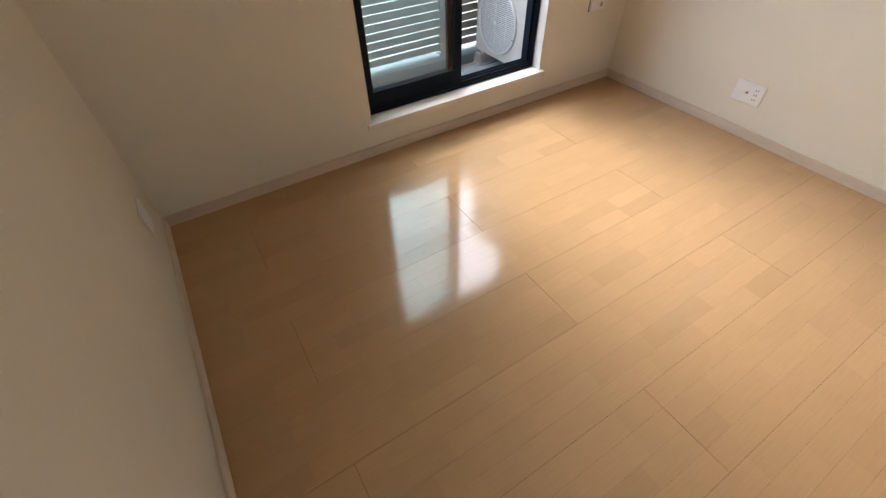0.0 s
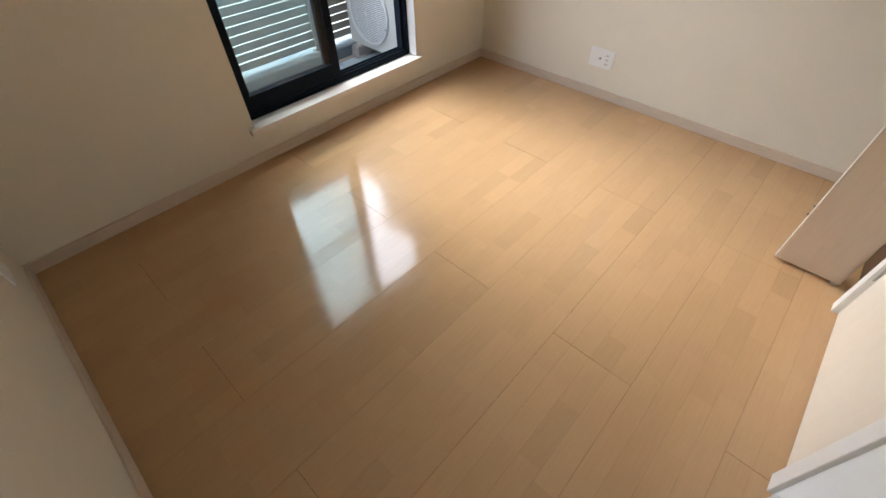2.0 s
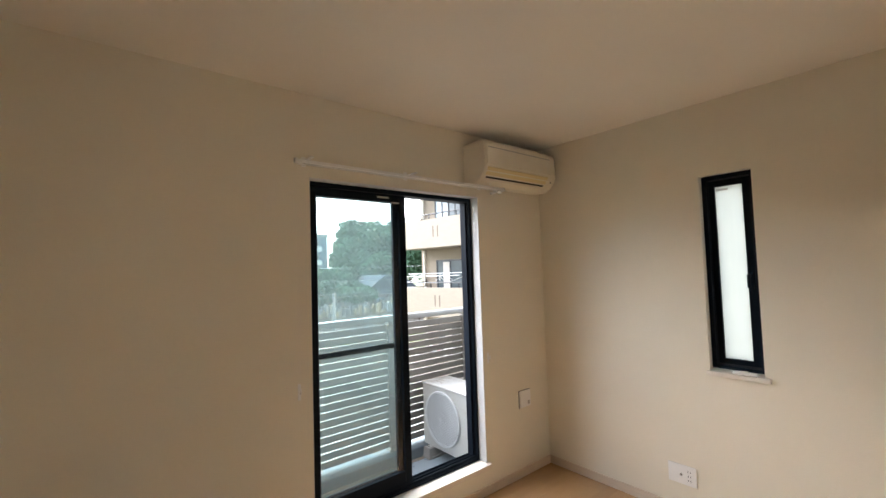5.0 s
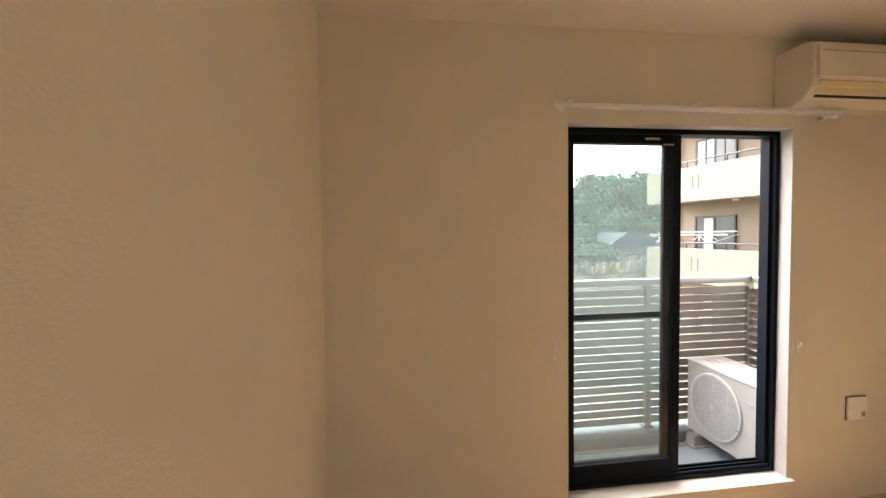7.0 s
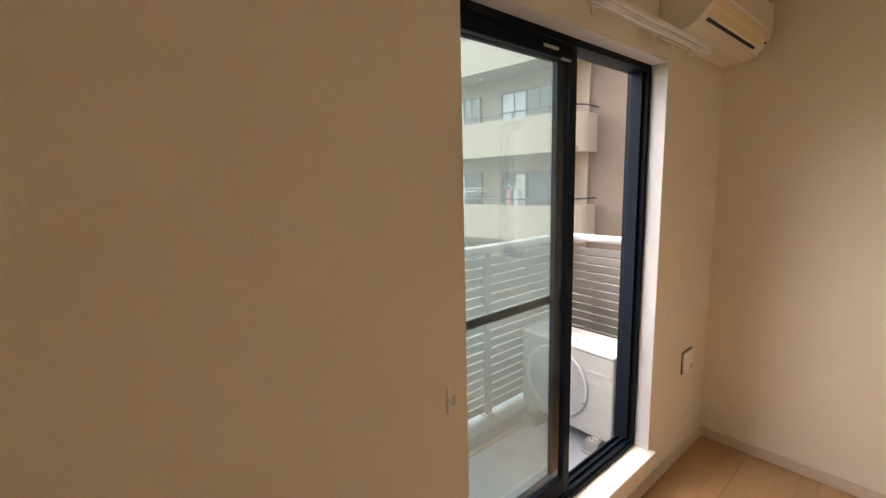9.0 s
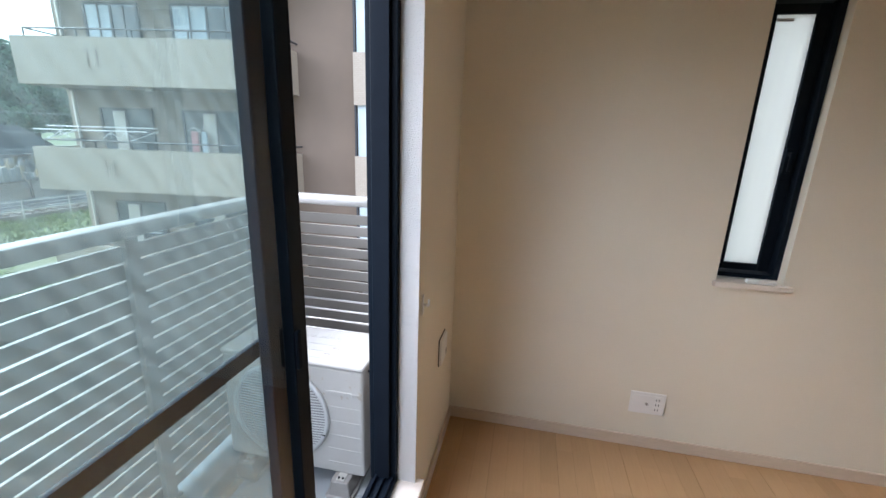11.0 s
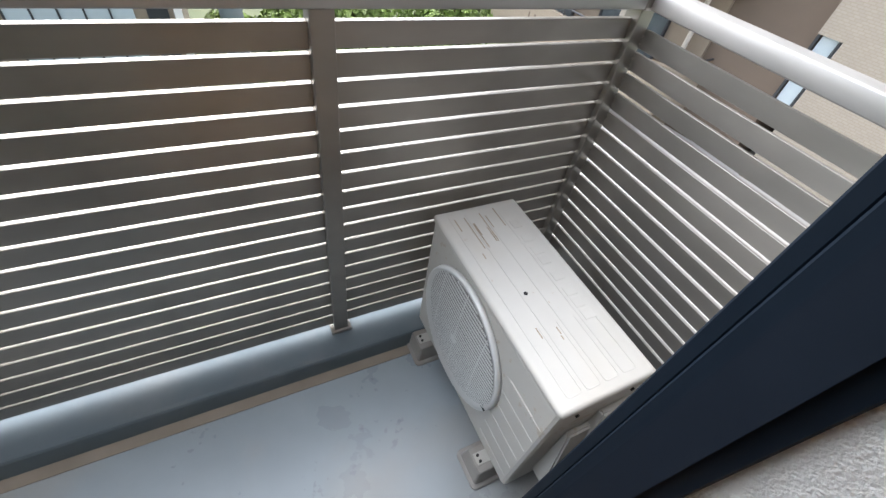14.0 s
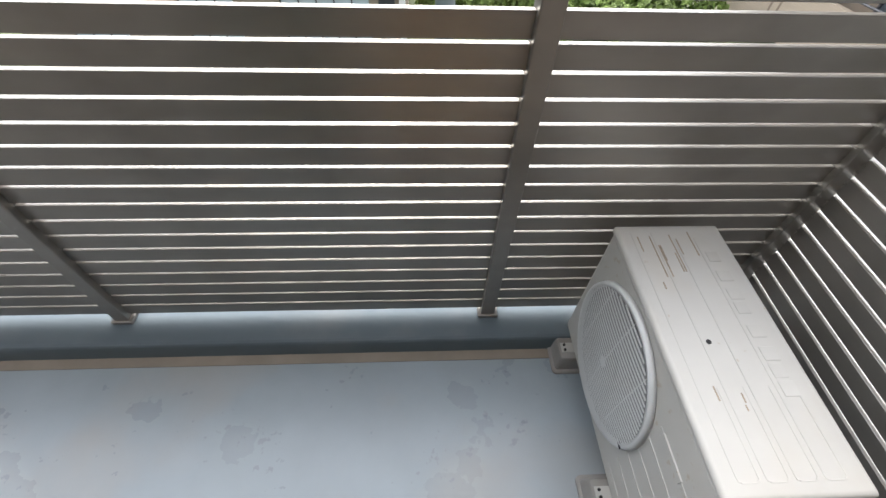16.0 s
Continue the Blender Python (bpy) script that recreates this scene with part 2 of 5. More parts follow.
def glass(name, tint, rough=0.0, haze=0.0, lines=False):
    """Clear pane: tinted see-through film with a mirror skin; haze adds a pale veil, lines a slanting weave."""
    m = bpy.data.materials.new(name)
    m.use_nodes = True
    n, l = m.node_tree.nodes, m.node_tree.links
    n.remove(n["Principled BSDF"])
    out = n["Material Output"]
    tr, gl, df = n.new("ShaderNodeBsdfTransparent"), n.new("ShaderNodeBsdfGlossy"), n.new("ShaderNodeBsdfTranslucent")
    tr.inputs["Color"].default_value = (*tint, 1)
    gl.inputs["Roughness"].default_value = rough
    df.inputs["Color"].default_value = (0.57, 0.65, 0.665, 1)
    lw, pw, fr = n.new("ShaderNodeLayerWeight"), n.new("ShaderNodeMath"), n.new("ShaderNodeMapRange")
    lw.inputs["Blend"].default_value = 0.5
    pw.operation, pw.inputs[1].default_value = "POWER", 4.0
    l.new(lw.outputs["Facing"], pw.inputs[0]), l.new(pw.outputs["Value"], fr.inputs["Value"])
    fr.inputs["To Min"].default_value, fr.inputs["To Max"].default_value = 0.05, 0.8
    a, c = n.new("ShaderNodeMixShader"), n.new("ShaderNodeMixShader")
    l.new(fr.outputs["Result"], a.inputs["Fac"])
    l.new(tr.outputs["BSDF"], a.inputs[1]), l.new(gl.outputs["BSDF"], a.inputs[2])
    c.inputs["Fac"].default_value = haze
    if lines:
        tc, mp, wv = n.new("ShaderNodeTexCoord"), n.new("ShaderNodeMapping"), n.new("ShaderNodeTexWave")
        mp.inputs["Rotation"].default_value = (0, radians(38), 0)
        wv.inputs["Scale"].default_value, wv.inputs["Distortion"].default_value = 11.0, 0.6
        l.new(tc.outputs["Object"], mp.inputs["Vector"]), l.new(mp.outputs["Vector"], wv.inputs["Vector"])
        mr = n.new("ShaderNodeMapRange")
        mr.inputs["To Min"].default_value, mr.inputs["To Max"].default_value = haze * 0.78, haze * 1.22
        l.new(wv.outputs["Fac"], mr.inputs["Value"]), l.new(mr.outputs["Result"], c.inputs["Fac"])
    l.new(a.outputs["Shader"], c.inputs[1]), l.new(df.outputs["BSDF"], c.inputs[2])
    l.new(c.outputs["Shader"], out.inputs["Surface"])
    return m


def frosted(name):
    m = bpy.data.materials.new(name)
    m.use_nodes = True
    n, l = m.node_tree.nodes, m.node_tree.links
    n.remove(n["Principled BSDF"])
    tl, gl, mx = n.new("ShaderNodeBsdfTranslucent"), n.new("ShaderNodeBsdfGlossy"), n.new("ShaderNodeMixShader")
    ns = n.new("ShaderNodeTexNoise")
    ns.inputs["Scale"].default_value = 2.5
    cr = n.new("ShaderNodeMix")
    cr.data_type = "RGBA"
    cr.inputs["A"].default_value, cr.inputs["B"].default_value = (0.72, 0.735, 0.69, 1), (0.80, 0.805, 0.755, 1)
    l.new(ns.outputs["Fac"], cr.inputs["Factor"]), l.new(cr.outputs["Result"], tl.inputs["Color"])
    gl.inputs["Roughness"].default_value = 0.25
    mx.inputs["Fac"].default_value = 0.05
    l.new(tl.outputs["BSDF"], mx.inputs[1]), l.new(gl.outputs["BSDF"], mx.inputs[2])
    l.new(mx.outputs["Shader"], n["Material Output"].inputs["Surface"])
    return m


GLASS = glass("window_glass", (0.87, 0.945, 0.94))
SCREEN = glass("insect_screen_mesh", (0.585, 0.64, 0.637), 0.6, 0.06, True)
FROST = frosted("frosted_pane")


# ---------------------------------------------------------------- mesh helpers
def box(bm, x0, y0, z0, x1, y1, z1, bev=0.0, seg=2):
    vs = [bm.verts.new(p) for p in ((x0, y0, z0), (x1, y0, z0), (x1, y1, z0), (x0, y1, z0), (x0, y0, z1), (x1, y0, z1), (x1, y1, z1), (x0, y1, z1))]
    fs = [bm.faces.new([vs[i] for i in q]) for q in ((0, 3, 2, 1), (4, 5, 6, 7), (0, 1, 5, 4), (1, 2, 6, 5), (2, 3, 7, 6), (3, 0, 4, 7))]
    if bev:
        es = list({e for f in fs for e in f.edges})
        bmesh.ops.bevel(bm, geom=es, offset=bev, segments=seg, profile=0.5, affect="EDGES")
    return bm


def tube(bm, a, b, r, seg=10, r2=None):
    """A capped round bar from a to b."""
    a, b = Vector(a), Vector(b)
    d = b - a
    q = d.to_track_quat("Z", "Y").to_matrix()
    r2 = r if r2 is None else r2
    lo = [bm.verts.new(a + q @ Vector((r * math.cos(2 * math.pi * i / seg), r * math.sin(2 * math.pi * i / seg), 0))) for i in range(seg)]
    hi = [bm.verts.new(b + q @ Vector((r2 * math.cos(2 * math.pi * i / seg), r2 * math.sin(2 * math.pi * i / seg), 0))) for i in range(seg)]
    for i in range(seg):
        bm.faces.new((lo[i], lo[(i + 1) % seg], hi[(i + 1) % seg], hi[i]))
    bm.faces.new(lo[::-1]), bm.faces.new(hi)
    return bm


def extrude_profile(bm, pts, axis, a, b):
    """Closed outline pts (two coordinates) swept along axis 'x', 'y' or 'z' from a to b."""
    def at(p, w):
        return {"x": (w, p[0], p[1]), "y": (p[0], w, p[1]), "z": (p[0], p[1], w)}[axis]
    lo, hi = [bm.verts.new(at(p, a)) for p in pts], [bm.verts.new(at(p, b)) for p in pts]
    n = len(pts)
    for i in range(n):
        bm.faces.new((lo[i], lo[(i + 1) % n], hi[(i + 1) % n], hi[i]))
    bm.faces.new(lo[::-1]), bm.faces.new(hi)
    bmesh.ops.recalc_face_normals(bm, faces=bm.faces)
    return bm


def ring(bm, c, axis_u, axis_v, axis_n, r0, r1, h, seg=40):
    """A flat ring with inner radius r0, outer r1 and thickness h along axis_n."""
    c, u, v, w = Vector(c), Vector(axis_u), Vector(axis_v), Vector(axis_n)
    loops = []
    for r, k in ((r0, 0), (r1, 0), (r1 - 0.003, h), (r0 + 0.003, h)):
        loops.append([bm.verts.new(c + u * r * math.cos(2 * math.pi * i / seg) + v * r * math.sin(2 * math.pi * i / seg) + w * k) for i in range(seg)])
    for j in range(4):
        p, q = loops[j], loops[(j + 1) % 4]
        for i in range(seg):
            bm.faces.new((p[i], p[(i + 1) % seg], q[(i + 1) % seg], q[i]))
    bmesh.ops.recalc_face_normals(bm, faces=bm.faces)
    return bm


BM = bmesh.new


def sheet_xz(x0, z0, x1, z1, y):
    """A single clear sheet standing in the xz plane."""
    bm = bmesh.new()
    bm.faces.new([bm.verts.new(p) for p in ((x0, y, z0), (x1, y, z0), (x1, y, z1), (x0, y, z1))])
    return bm


def mesh_of(name, bm, material, origin=(0, 0, 0), smooth=False):
    me = bpy.data.meshes.new(name)
    bmesh.ops.translate(bm, verts=bm.verts, vec=-Vector(origin))
    bm.to_mesh(me)
    bm.free()
    me.materials.append(material)
    if smooth:
        me.polygons.foreach_set("use_smooth", [True] * len(me.polygons))
    return me


def base(ob):
    while ob.parent:
        ob = ob.parent
    return Vector(ob.location)


def part(name, bm, material, parent, label="", smooth=False):
    ob = new(name, mesh_of(name, bm, material, base(parent), smooth))
    ob.parent = parent
    return tagged(ob, label)


def thing(name, at, label, category, group=""):
    ob = new(name)
    ob.location = at
    ob.empty_display_size = 0.05
    return tagged(ob, label, category, group)


def solid(name, bm, material, label, category, at=(0, 0, 0), kind="", group="", smooth=False):
    ob = new(name, mesh_of(name, bm, material, at, smooth))
    ob.location = at
    return tagged(ob, label, category, group, kind)


# ---------------------------------------------------------------- room shell
XW, YS, HC = -3.026, -2.550, 2.460          # west wall, south wall, ceiling height
T, TN = 0.17, 0.13                          # wall thickness; that of the window wall
OX0, OX1, OZ0, OZ1 = -1.900, -0.693, 0.172, 2.025   # balcony window opening
SY0, SY1, SZ0, SZ1 = -1.415, -1.156, 0.884, 2.026   # narrow window opening

bm = BM()
box(bm, XW - T, 0, -0.3, OX0, TN, HC + 0.25)
box(bm, OX1, 0, -0.3, T, TN, HC + 0.25)
box(bm, OX0, 0, -0.3, OX1, TN, OZ0)
box(bm, OX0, 0, OZ1, OX1, TN, HC + 0.25)
wall_n = solid("wall_north", bm, WALL, "off-white embossed wallpaper wall round the balcony window", "wall", kind="structure")
bm = BM()
box(bm, 0, YS - T, -0.3, T, SY0, HC + 0.25)
box(bm, 0, SY1, -0.3, T, 0, HC + 0.25)
box(bm, 0, SY0, -0.3, T, SY1, SZ0)
box(bm, 0, SY0, SZ1, T, SY1, HC + 0.25)
solid("wall_east", bm, WALL, "off-white embossed wallpaper wall with a narrow window", "wall", kind="structure")
solid("wall_west", box(BM(), XW - T, YS - T, -0.3, XW, 0, HC + 0.25), WALL, "plain off-white embossed wallpaper wall", "wall", kind="structure")
DX0, DX1 = -1.735, -0.955                    # room door leaf
bm = BM()
box(bm, XW, YS - T, -0.3, DX0 - 0.03, YS, HC + 0.25)
box(bm, DX0 - 0.03, YS - T, 2.06, 0, YS, HC + 0.25)
box(bm, DX1 + 0.03, YS - T, -0.3, -0.86, YS, 2.06)
box(bm, -0.03, YS - T, -0.3, 0, YS, 2.06)
solid("wall_south", bm, WALL_WHITE, "white wallpaper wall with a door and a closet", "wall", kind="structure")
bm = BM()
box(bm, XW - T, YS - 0.80, -0.3, T, YS - 0.66, HC + 0.25)
box(bm, XW - T, YS - 0.66, -0.3, XW, YS - T - 0.001, HC + 0.25)
box(bm, 0.0, YS - 0.66, -0.3, T, YS - T - 0.001, HC + 0.25)
box(bm, -0.92, YS - 0.66, -0.3, -0.875, YS - T - 0.025, 2.2)
box(bm, XW, YS - 0.66, 2.2, 0, YS - T - 0.001, 2.3)
solid("closet_wall", bm, WALL, "plain walls inside the closet and hall", "wall", kind="structure")
solid("ceiling", box(BM(), XW, YS, HC, 0, 0, HC + 0.2), CEIL, "off-white papered ceiling", "ceiling", kind="structure")
solid("roof_slab", box(BM(), XW - 0.6, YS - 1.2, HC + 0.26, T + 0.1, T + 0.05, HC + 0.55), CONC, "plain roof slab above the room", "roof", kind="structure")
solid("lower_storey", box(BM(), XW - T, YS - 0.80, -3.8, T, TN, -0.301), CLAD, "brown rendered storey below the room", "building", kind="structure")
# unseen mass added overhead, keeps sun and southern sky off the balcony
solid("upper_light_blocker", box(BM(), XW - 4, YS - 6, HC + 0.56, T, 0.0, HC + 3.0), FACADE2, "unseen block added above the room to hold back light", "building", kind="structure")

# baseboards
bm = BM()
box(bm, XW + 0.012, -0.012, 0, -0.012, -0.001, 0.06, 0.003)
solid("baseboard_north", bm, BASEB, "pale beige wood-print baseboard under the window wall", "baseboard", kind="structure")
solid("baseboard_east", box(BM(), -0.012, YS, 0, -0.001, -0.001, 0.06, 0.003), BASEB, "pale beige wood-print baseboard", "baseboard", kind="structure")
solid("baseboard_west", box(BM(), XW + 0.001, YS, 0, XW + 0.012, -0.001, 0.06, 0.003), BASEB, "pale beige wood-print baseboard", "baseboard", kind="structure")
solid("baseboard_south", box(BM(), XW + 0.014, YS + 0.001, 0, DX0 - 0.09, YS + 0.012, 0.06, 0.003), TRIMW, "white baseboard beside the door casing", "baseboard", kind="structure")


# ---------------------------------------------------------------- balcony window
def rect_frame(bm, x0, z0, x1, z1, y0, y1, l, r, b, t, bev=0.002):
    """Four members round an opening in the xz plane with their own widths."""
    box(bm, x0, y0, z0, x0 + l, y1, z1, bev, 1)
    box(bm, x1 - r, y0, z0, x1, y1, z1, bev, 1)
    box(bm, x0 + l, y0, z0, x1 - r, y1, z0 + b, bev, 1)
    box(bm, x0 + l, y0, z1 - t, x1 - r, y1, z1, bev, 1)
    return bm


win = tagged(new("window_1"), "dark aluminium sliding balcony window, slid half open", "window", kind="structure")
FZ = 0.205
part("frame", rect_frame(BM(), OX0, FZ, OX1, OZ1, 0.069, 0.1535, 0.026, 0.025, 0.022, 0.028), SASH, win, "dark navy aluminium frame")
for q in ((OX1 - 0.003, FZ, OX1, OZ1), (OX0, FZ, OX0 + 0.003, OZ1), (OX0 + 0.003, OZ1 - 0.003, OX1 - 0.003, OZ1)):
    part("reveal_lining", box(BM(), q[0], 0.0005, q[1], q[2], 0.0685, q[3]), REVEAL, win, "embossed wallpaper in the window reveal, cooler window light in its colour")
for y0, y1 in ((0.078, 0.086), (0.108, 0.116), (0.138, 0.146)):
    part("track", box(BM(), OX0 + 0.028, y0, FZ + 0.022, OX1 - 0.032, y1, FZ + 0.036), SASH, win)
for z in (0.62, 1.28):
    part("screw", tube(BM(), (OX1 - 0.030, 0.1, z), (OX1 - 0.0325, 0.1, z), 0.004, 8), SASHMID, win)
part("guide", box(BM(), OX1 - 0.044, 0.09, FZ + 0.036, OX1 - 0.030, 0.135, OZ1 - 0.03), SASHMID, win, "grey side guide of the frame")
part("outer_fin", box(BM(), OX1 - 0.020, 0.1537, FZ, OX1, 0.170, OZ1, 0.002, 1), SASH, win)
MX = -1.250                                  # right edge of the parked sashes


def sash(name, x0, x1, y0, bottom, right, pane_mat, label, left=0.04):
    s = part(name, rect_frame(BM(), x0, FZ + 0.03, x1, OZ1 - 0.03, y0, y0 + 0.024, left, right, bottom, 0.045), SASH, win, label)
    p = part("pane", sheet_xz(x0 + left, FZ + 0.03 + bottom, x1 - right, OZ1 - 0.075, y0 + 0.012), pane_mat, s)
    p.visible_shadow = False
    return s


s1 = sash("sash", OX0 + 0.027, MX, 0.083, 0.085, 0.046, GLASS, "inner sliding sash with clear glass")
s2 = sash("sash", OX0 + 0.045, MX - 0.022, 0.113, 0.085, 0.055, GLASS, "outer sliding sash with clear glass")
part("latch", box(BM(), MX - 0.046, 0.075, 1.02, MX - 0.032, 0.083, 1.10, 0.003), SASHMID, s1, "small dark latch")
part("sticker", box(BM(), MX - 0.20, 0.0805, OZ1 - 0.055, MX - 0.12, 0.0826, OZ1 - 0.045), SILV, s1, "small silver label")
part("roller_cap", box(BM(), MX - 0.10, 0.0800, OZ1 - 0.082, MX - 0.045, 0.0830, OZ1 - 0.074), PLASTG, s1)
scr = part("screen_sash", rect_frame(BM(), OX0 + 0.05, FZ + 0.03, MX - 0.002, OZ1 - 0.03, 0.1385, 0.1505, 0.03, 0.03, 0.04, 0.03), SASH, win, "dark insect screen frame")
part("middle_rail", box(BM(), OX0 + 0.08, 0.1395, 1.055, MX - 0.032, 0.1495, 1.085), SASH, scr)
pm = part("mesh", sheet_xz(OX0 + 0.08, FZ + 0.07, MX - 0.032, OZ1 - 0.06, 0.1445), SCREEN, scr, "grey insect screen mesh")
pm.visible_shadow = False
part("sill", box(BM(), OX0 - 0.028, -0.03, 0.171, OX1 + 0.022, 0.078, FZ, 0.003), SILLW, win, "pale beige sill board")
part("threshold", box(BM(), OX0, 0.1545, 0.12, OX1, 0.170, FZ - 0.004, 0.003), SASH, win, "dark outer threshold")

# ---------------------------------------------------------------- narrow window
win2 = tagged(new("window_2"), "narrow dark-framed casement window with frosted glass", "window", kind="structure")


def yz_frame(bm, y0, z0, y1, z1, x0, x1, l, r, b, t, bev=0.002):
    box(bm, x0, y1 - l, z0, x1, y1, z1, bev, 1)
    box(bm, x0, y0, z0, x1, y0 + r, z1, bev, 1)
    box(bm, x0, y0 + r, z0, x1, y1 - l, z0 + b, bev, 1)
    box(bm, x0, y0 + r, z1 - t, x1, y1 - l, z1, bev, 1)
    return bm


part("frame", yz_frame(BM(), SY0, SZ0 + 0.02, SY1, SZ1, 0.045, 0.15, 0.022, 0.022, 0.02, 0.025), SASH, win2, "dark outer frame")
cs = part("casement", yz_frame(BM(), SY0 + 0.023, SZ0 + 0.045, SY1 - 0.023, SZ1 - 0.028, 0.085, 0.125, 0.03, 0.045, 0.03, 0.035), SASH, win2, "dark casement sash")
p = part("pane", box(BM(), 0.100, SY0 + 0.068, SZ0 + 0.075, 0.104, SY1 - 0.053, SZ1 - 0.063), FROST, cs, "frosted white pane")
p.visible_shadow = False
part("sticker", box(BM(), 0.097, -1.275, SZ1 - 0.088, 0.0985, -1.215, SZ1 - 0.076), PLASTG, cs, "small grey label")
bm = BM()
box(bm, 0.050, SY0 + 0.050, 1.43, 0.080, SY0 + 0.062, 1.445, 0.002)
box(bm, 0.048, SY0 + 0.048, 1.37, 0.060, SY0 + 0.064, 1.445, 0.003)
box(bm, 0.0785, SY0 + 0.040, 1.36, 0.086, SY0 + 0.066, 1.46, 0.002)
part("handle", bm, SASH, cs, "dark locking handle")
part("sill", box(BM(), -0.024, SY0 - 0.03, SZ0 - 0.012, 0.062, SY1 + 0.012, SZ0 + 0.012, 0.003), SILLW, win2, "pale beige sill board")
bm = BM()
box(bm, -0.016, SY0 + 0.030, SZ0 + 0.0125, 0.009, SY0 + 0.145, SZ0 + 0.030, 0.006)
tube(bm, (-0.012, SY0 + 0.130, SZ0 + 0.024), (-0.018, SY0 + 0.070, SZ0 + 0.034), 0.006)
part("crank", bm, PLAST, win2, "ivory folding crank handle on the sill", True)

# ---------------------------------------------------------------- south side: door, casing, closet doors
door = tagged(new("door_1"), "closed cream sheet-faced room door in a pale casing", "door", kind="structure")
part("leaf", box(BM(), DX0, YS - 0.045, 0.008, DX1, YS - 0.008, 2.03, 0.002), DOORW, door, "flat cream door leaf")
bm = BM()
box(bm, DX0 - 0.065, YS - T, 0, DX0 - 0.003, YS + 0.014, 2.065, 0.003)
part("casing", bm, TRIMW, door)
bm = BM()
box(bm, DX1 + 0.003, YS - T, 0, DX1 + 0.05, YS + 0.014, 2.065, 0.003)
box(bm, DX1 + 0.052, YS - 0.06, 0, DX1 + 0.085, YS + 0.004, 2.065, 0.003)
part("casing", bm, TRIMW, door)
part("casing", box(BM(), DX0 - 0.003, YS - T, 2.035, DX1 + 0.003, YS + 0.014, 2.065, 0.003), TRIMW, door)
part("hinge", box(BM(), DX1 - 0.002, YS - 0.006, 0.20, DX1 + 0.012, YS + 0.004, 0.30, 0.002), PLASTG, door, "grey metal hinge")
solid("door_backing", box(BM(), DX0 - 0.03, YS - T - 0.02, 0, DX1 + 0.03, YS - T - 0.005, 2.06), WALL, "plain wall beyond the door", "wall", kind="structure")

fold = thing("folding_closet_door", (-0.80, YS, 0), "tan folding closet door standing open, pale edge with two dark catches", "closet door")
lx = -0.805
bm = BM()
box(bm, lx - 0.002, -2.53, 0.018, lx + 0.018, -2.294, 2.03, 0.002)
front = part("panel", bm, DOORT, fold, "tan door panel")
part("edge_band", box(BM(), lx - 0.002, -2.2938, 0.018, lx + 0.018, -2.2920, 2.03), DOOREDGE, front, "pale edge band")
back = part("panel", box(BM(), lx + 0.022, -2.53, 0.018, lx + 0.042, -2.296, 2.03, 0.002), DOORT, fold)
for z in (0.245, 0.285):
    part("catch", tube(BM(), (lx + 0.0182, -2.298, z), (lx + 0.0182, -2.286, z), 0.004, 8), DARK, fold, "small dark catch")
bm = BM()
box(bm, lx + 0.003, -2.525, 0.001, lx + 0.018, -2.505, 0.018)
part("pivot", bm, PLASTG, fold)

# ---------------------------------------------------------------- fittings on the walls
out = thing("outlet_plate", (-0.001, -0.972, 0.247), "white wall plate with aerial socket and two power outlets", "outlet")
OY, OZ = -0.972, 0.247
part("plate", box(BM(), -0.009, OY - 0.080, OZ - 0.058, -0.001, OY + 0.080, OZ + 0.058, 0.004), PLAST, out)
part("insert", box(BM(), -0.0115, OY - 0.066, OZ - 0.043, -0.0092, OY + 0.066, OZ + 0.043, 0.001), PLAST, out)
sock = part("aerial_socket", ring(BM(), (-0.0116, OY + 0.004, OZ), (0, 1, 0), (0, 0, 1), (-1, 0, 0), 0.0035, 0.0075, 0.006, 16), PLASTG, out, "grey metal aerial socket")
part("pin", tube(BM(), (-0.0112, OY + 0.004, OZ), (-0.0135, OY + 0.004, OZ), 0.0032, 8), DARK, sock)
for dz in (0.026, 0.0, -0.026):
    face = part("outlet_face", box(BM(), -0.0128, OY - 0.058, OZ + dz - 0.0115, -0.0116, OY - 0.026, OZ + dz + 0.0115, 0.0005, 1), PLAST, out)
    for dy in (-0.049, -0.036):
        part("slot", box(BM(), -0.0134, OY + dy - 0.0014, OZ + dz - 0.005, -0.0129, OY + dy + 0.0014, OZ + dz + 0.005), DARK, face)

jack = thing("cover_plate", (-0.285, -0.001, 0.552), "white blank cover plate with a small notch", "wall plate")
part("plate", box(BM(), -0.344, -0.016, 0.492, -0.226, -0.001, 0.612, 0.005), PLAST, jack)
# thin black sheet, a little larger than the plate, paints its shadow line
part("shadow_line", box(BM(), -0.3465, -0.0042, 0.4895, -0.2235, -0.0006, 0.6145), DARK, jack, "dark line painted as the shade round the plate")
part("notch", box(BM(), -0.264, -0.0175, 0.508, -0.240, -0.0162, 0.535, 0.001), PLASTG, jack)

out2 = thing("outlet_plate", (XW + 0.001, -0.28, 0.27), "white wall plate low beside the room corner", "outlet")
part("plate", box(BM(), XW + 0.001, -0.34, 0.21, XW + 0.009, -0.22, 0.33, 0.004), PLAST, out2)

hk = thing("curtain_hook", (-1.968, -0.001, 0.94), "small ivory tieback hook screwed to the wall", "hook")
part("plate", box(BM(), -1.976, -0.006, 0.905, -1.960, -0.001, 0.985, 0.003), PLAST, hk)
bm = BM()
tube(bm, (-1.968, -0.006, 0.945), (-1.968, -0.024, 0.940), 0.004)
tube(bm, (-1.968, -0.024, 0.940), (-1.968, -0.026, 0.965), 0.004)
part("prong", bm, PLAST, hk, "", True)
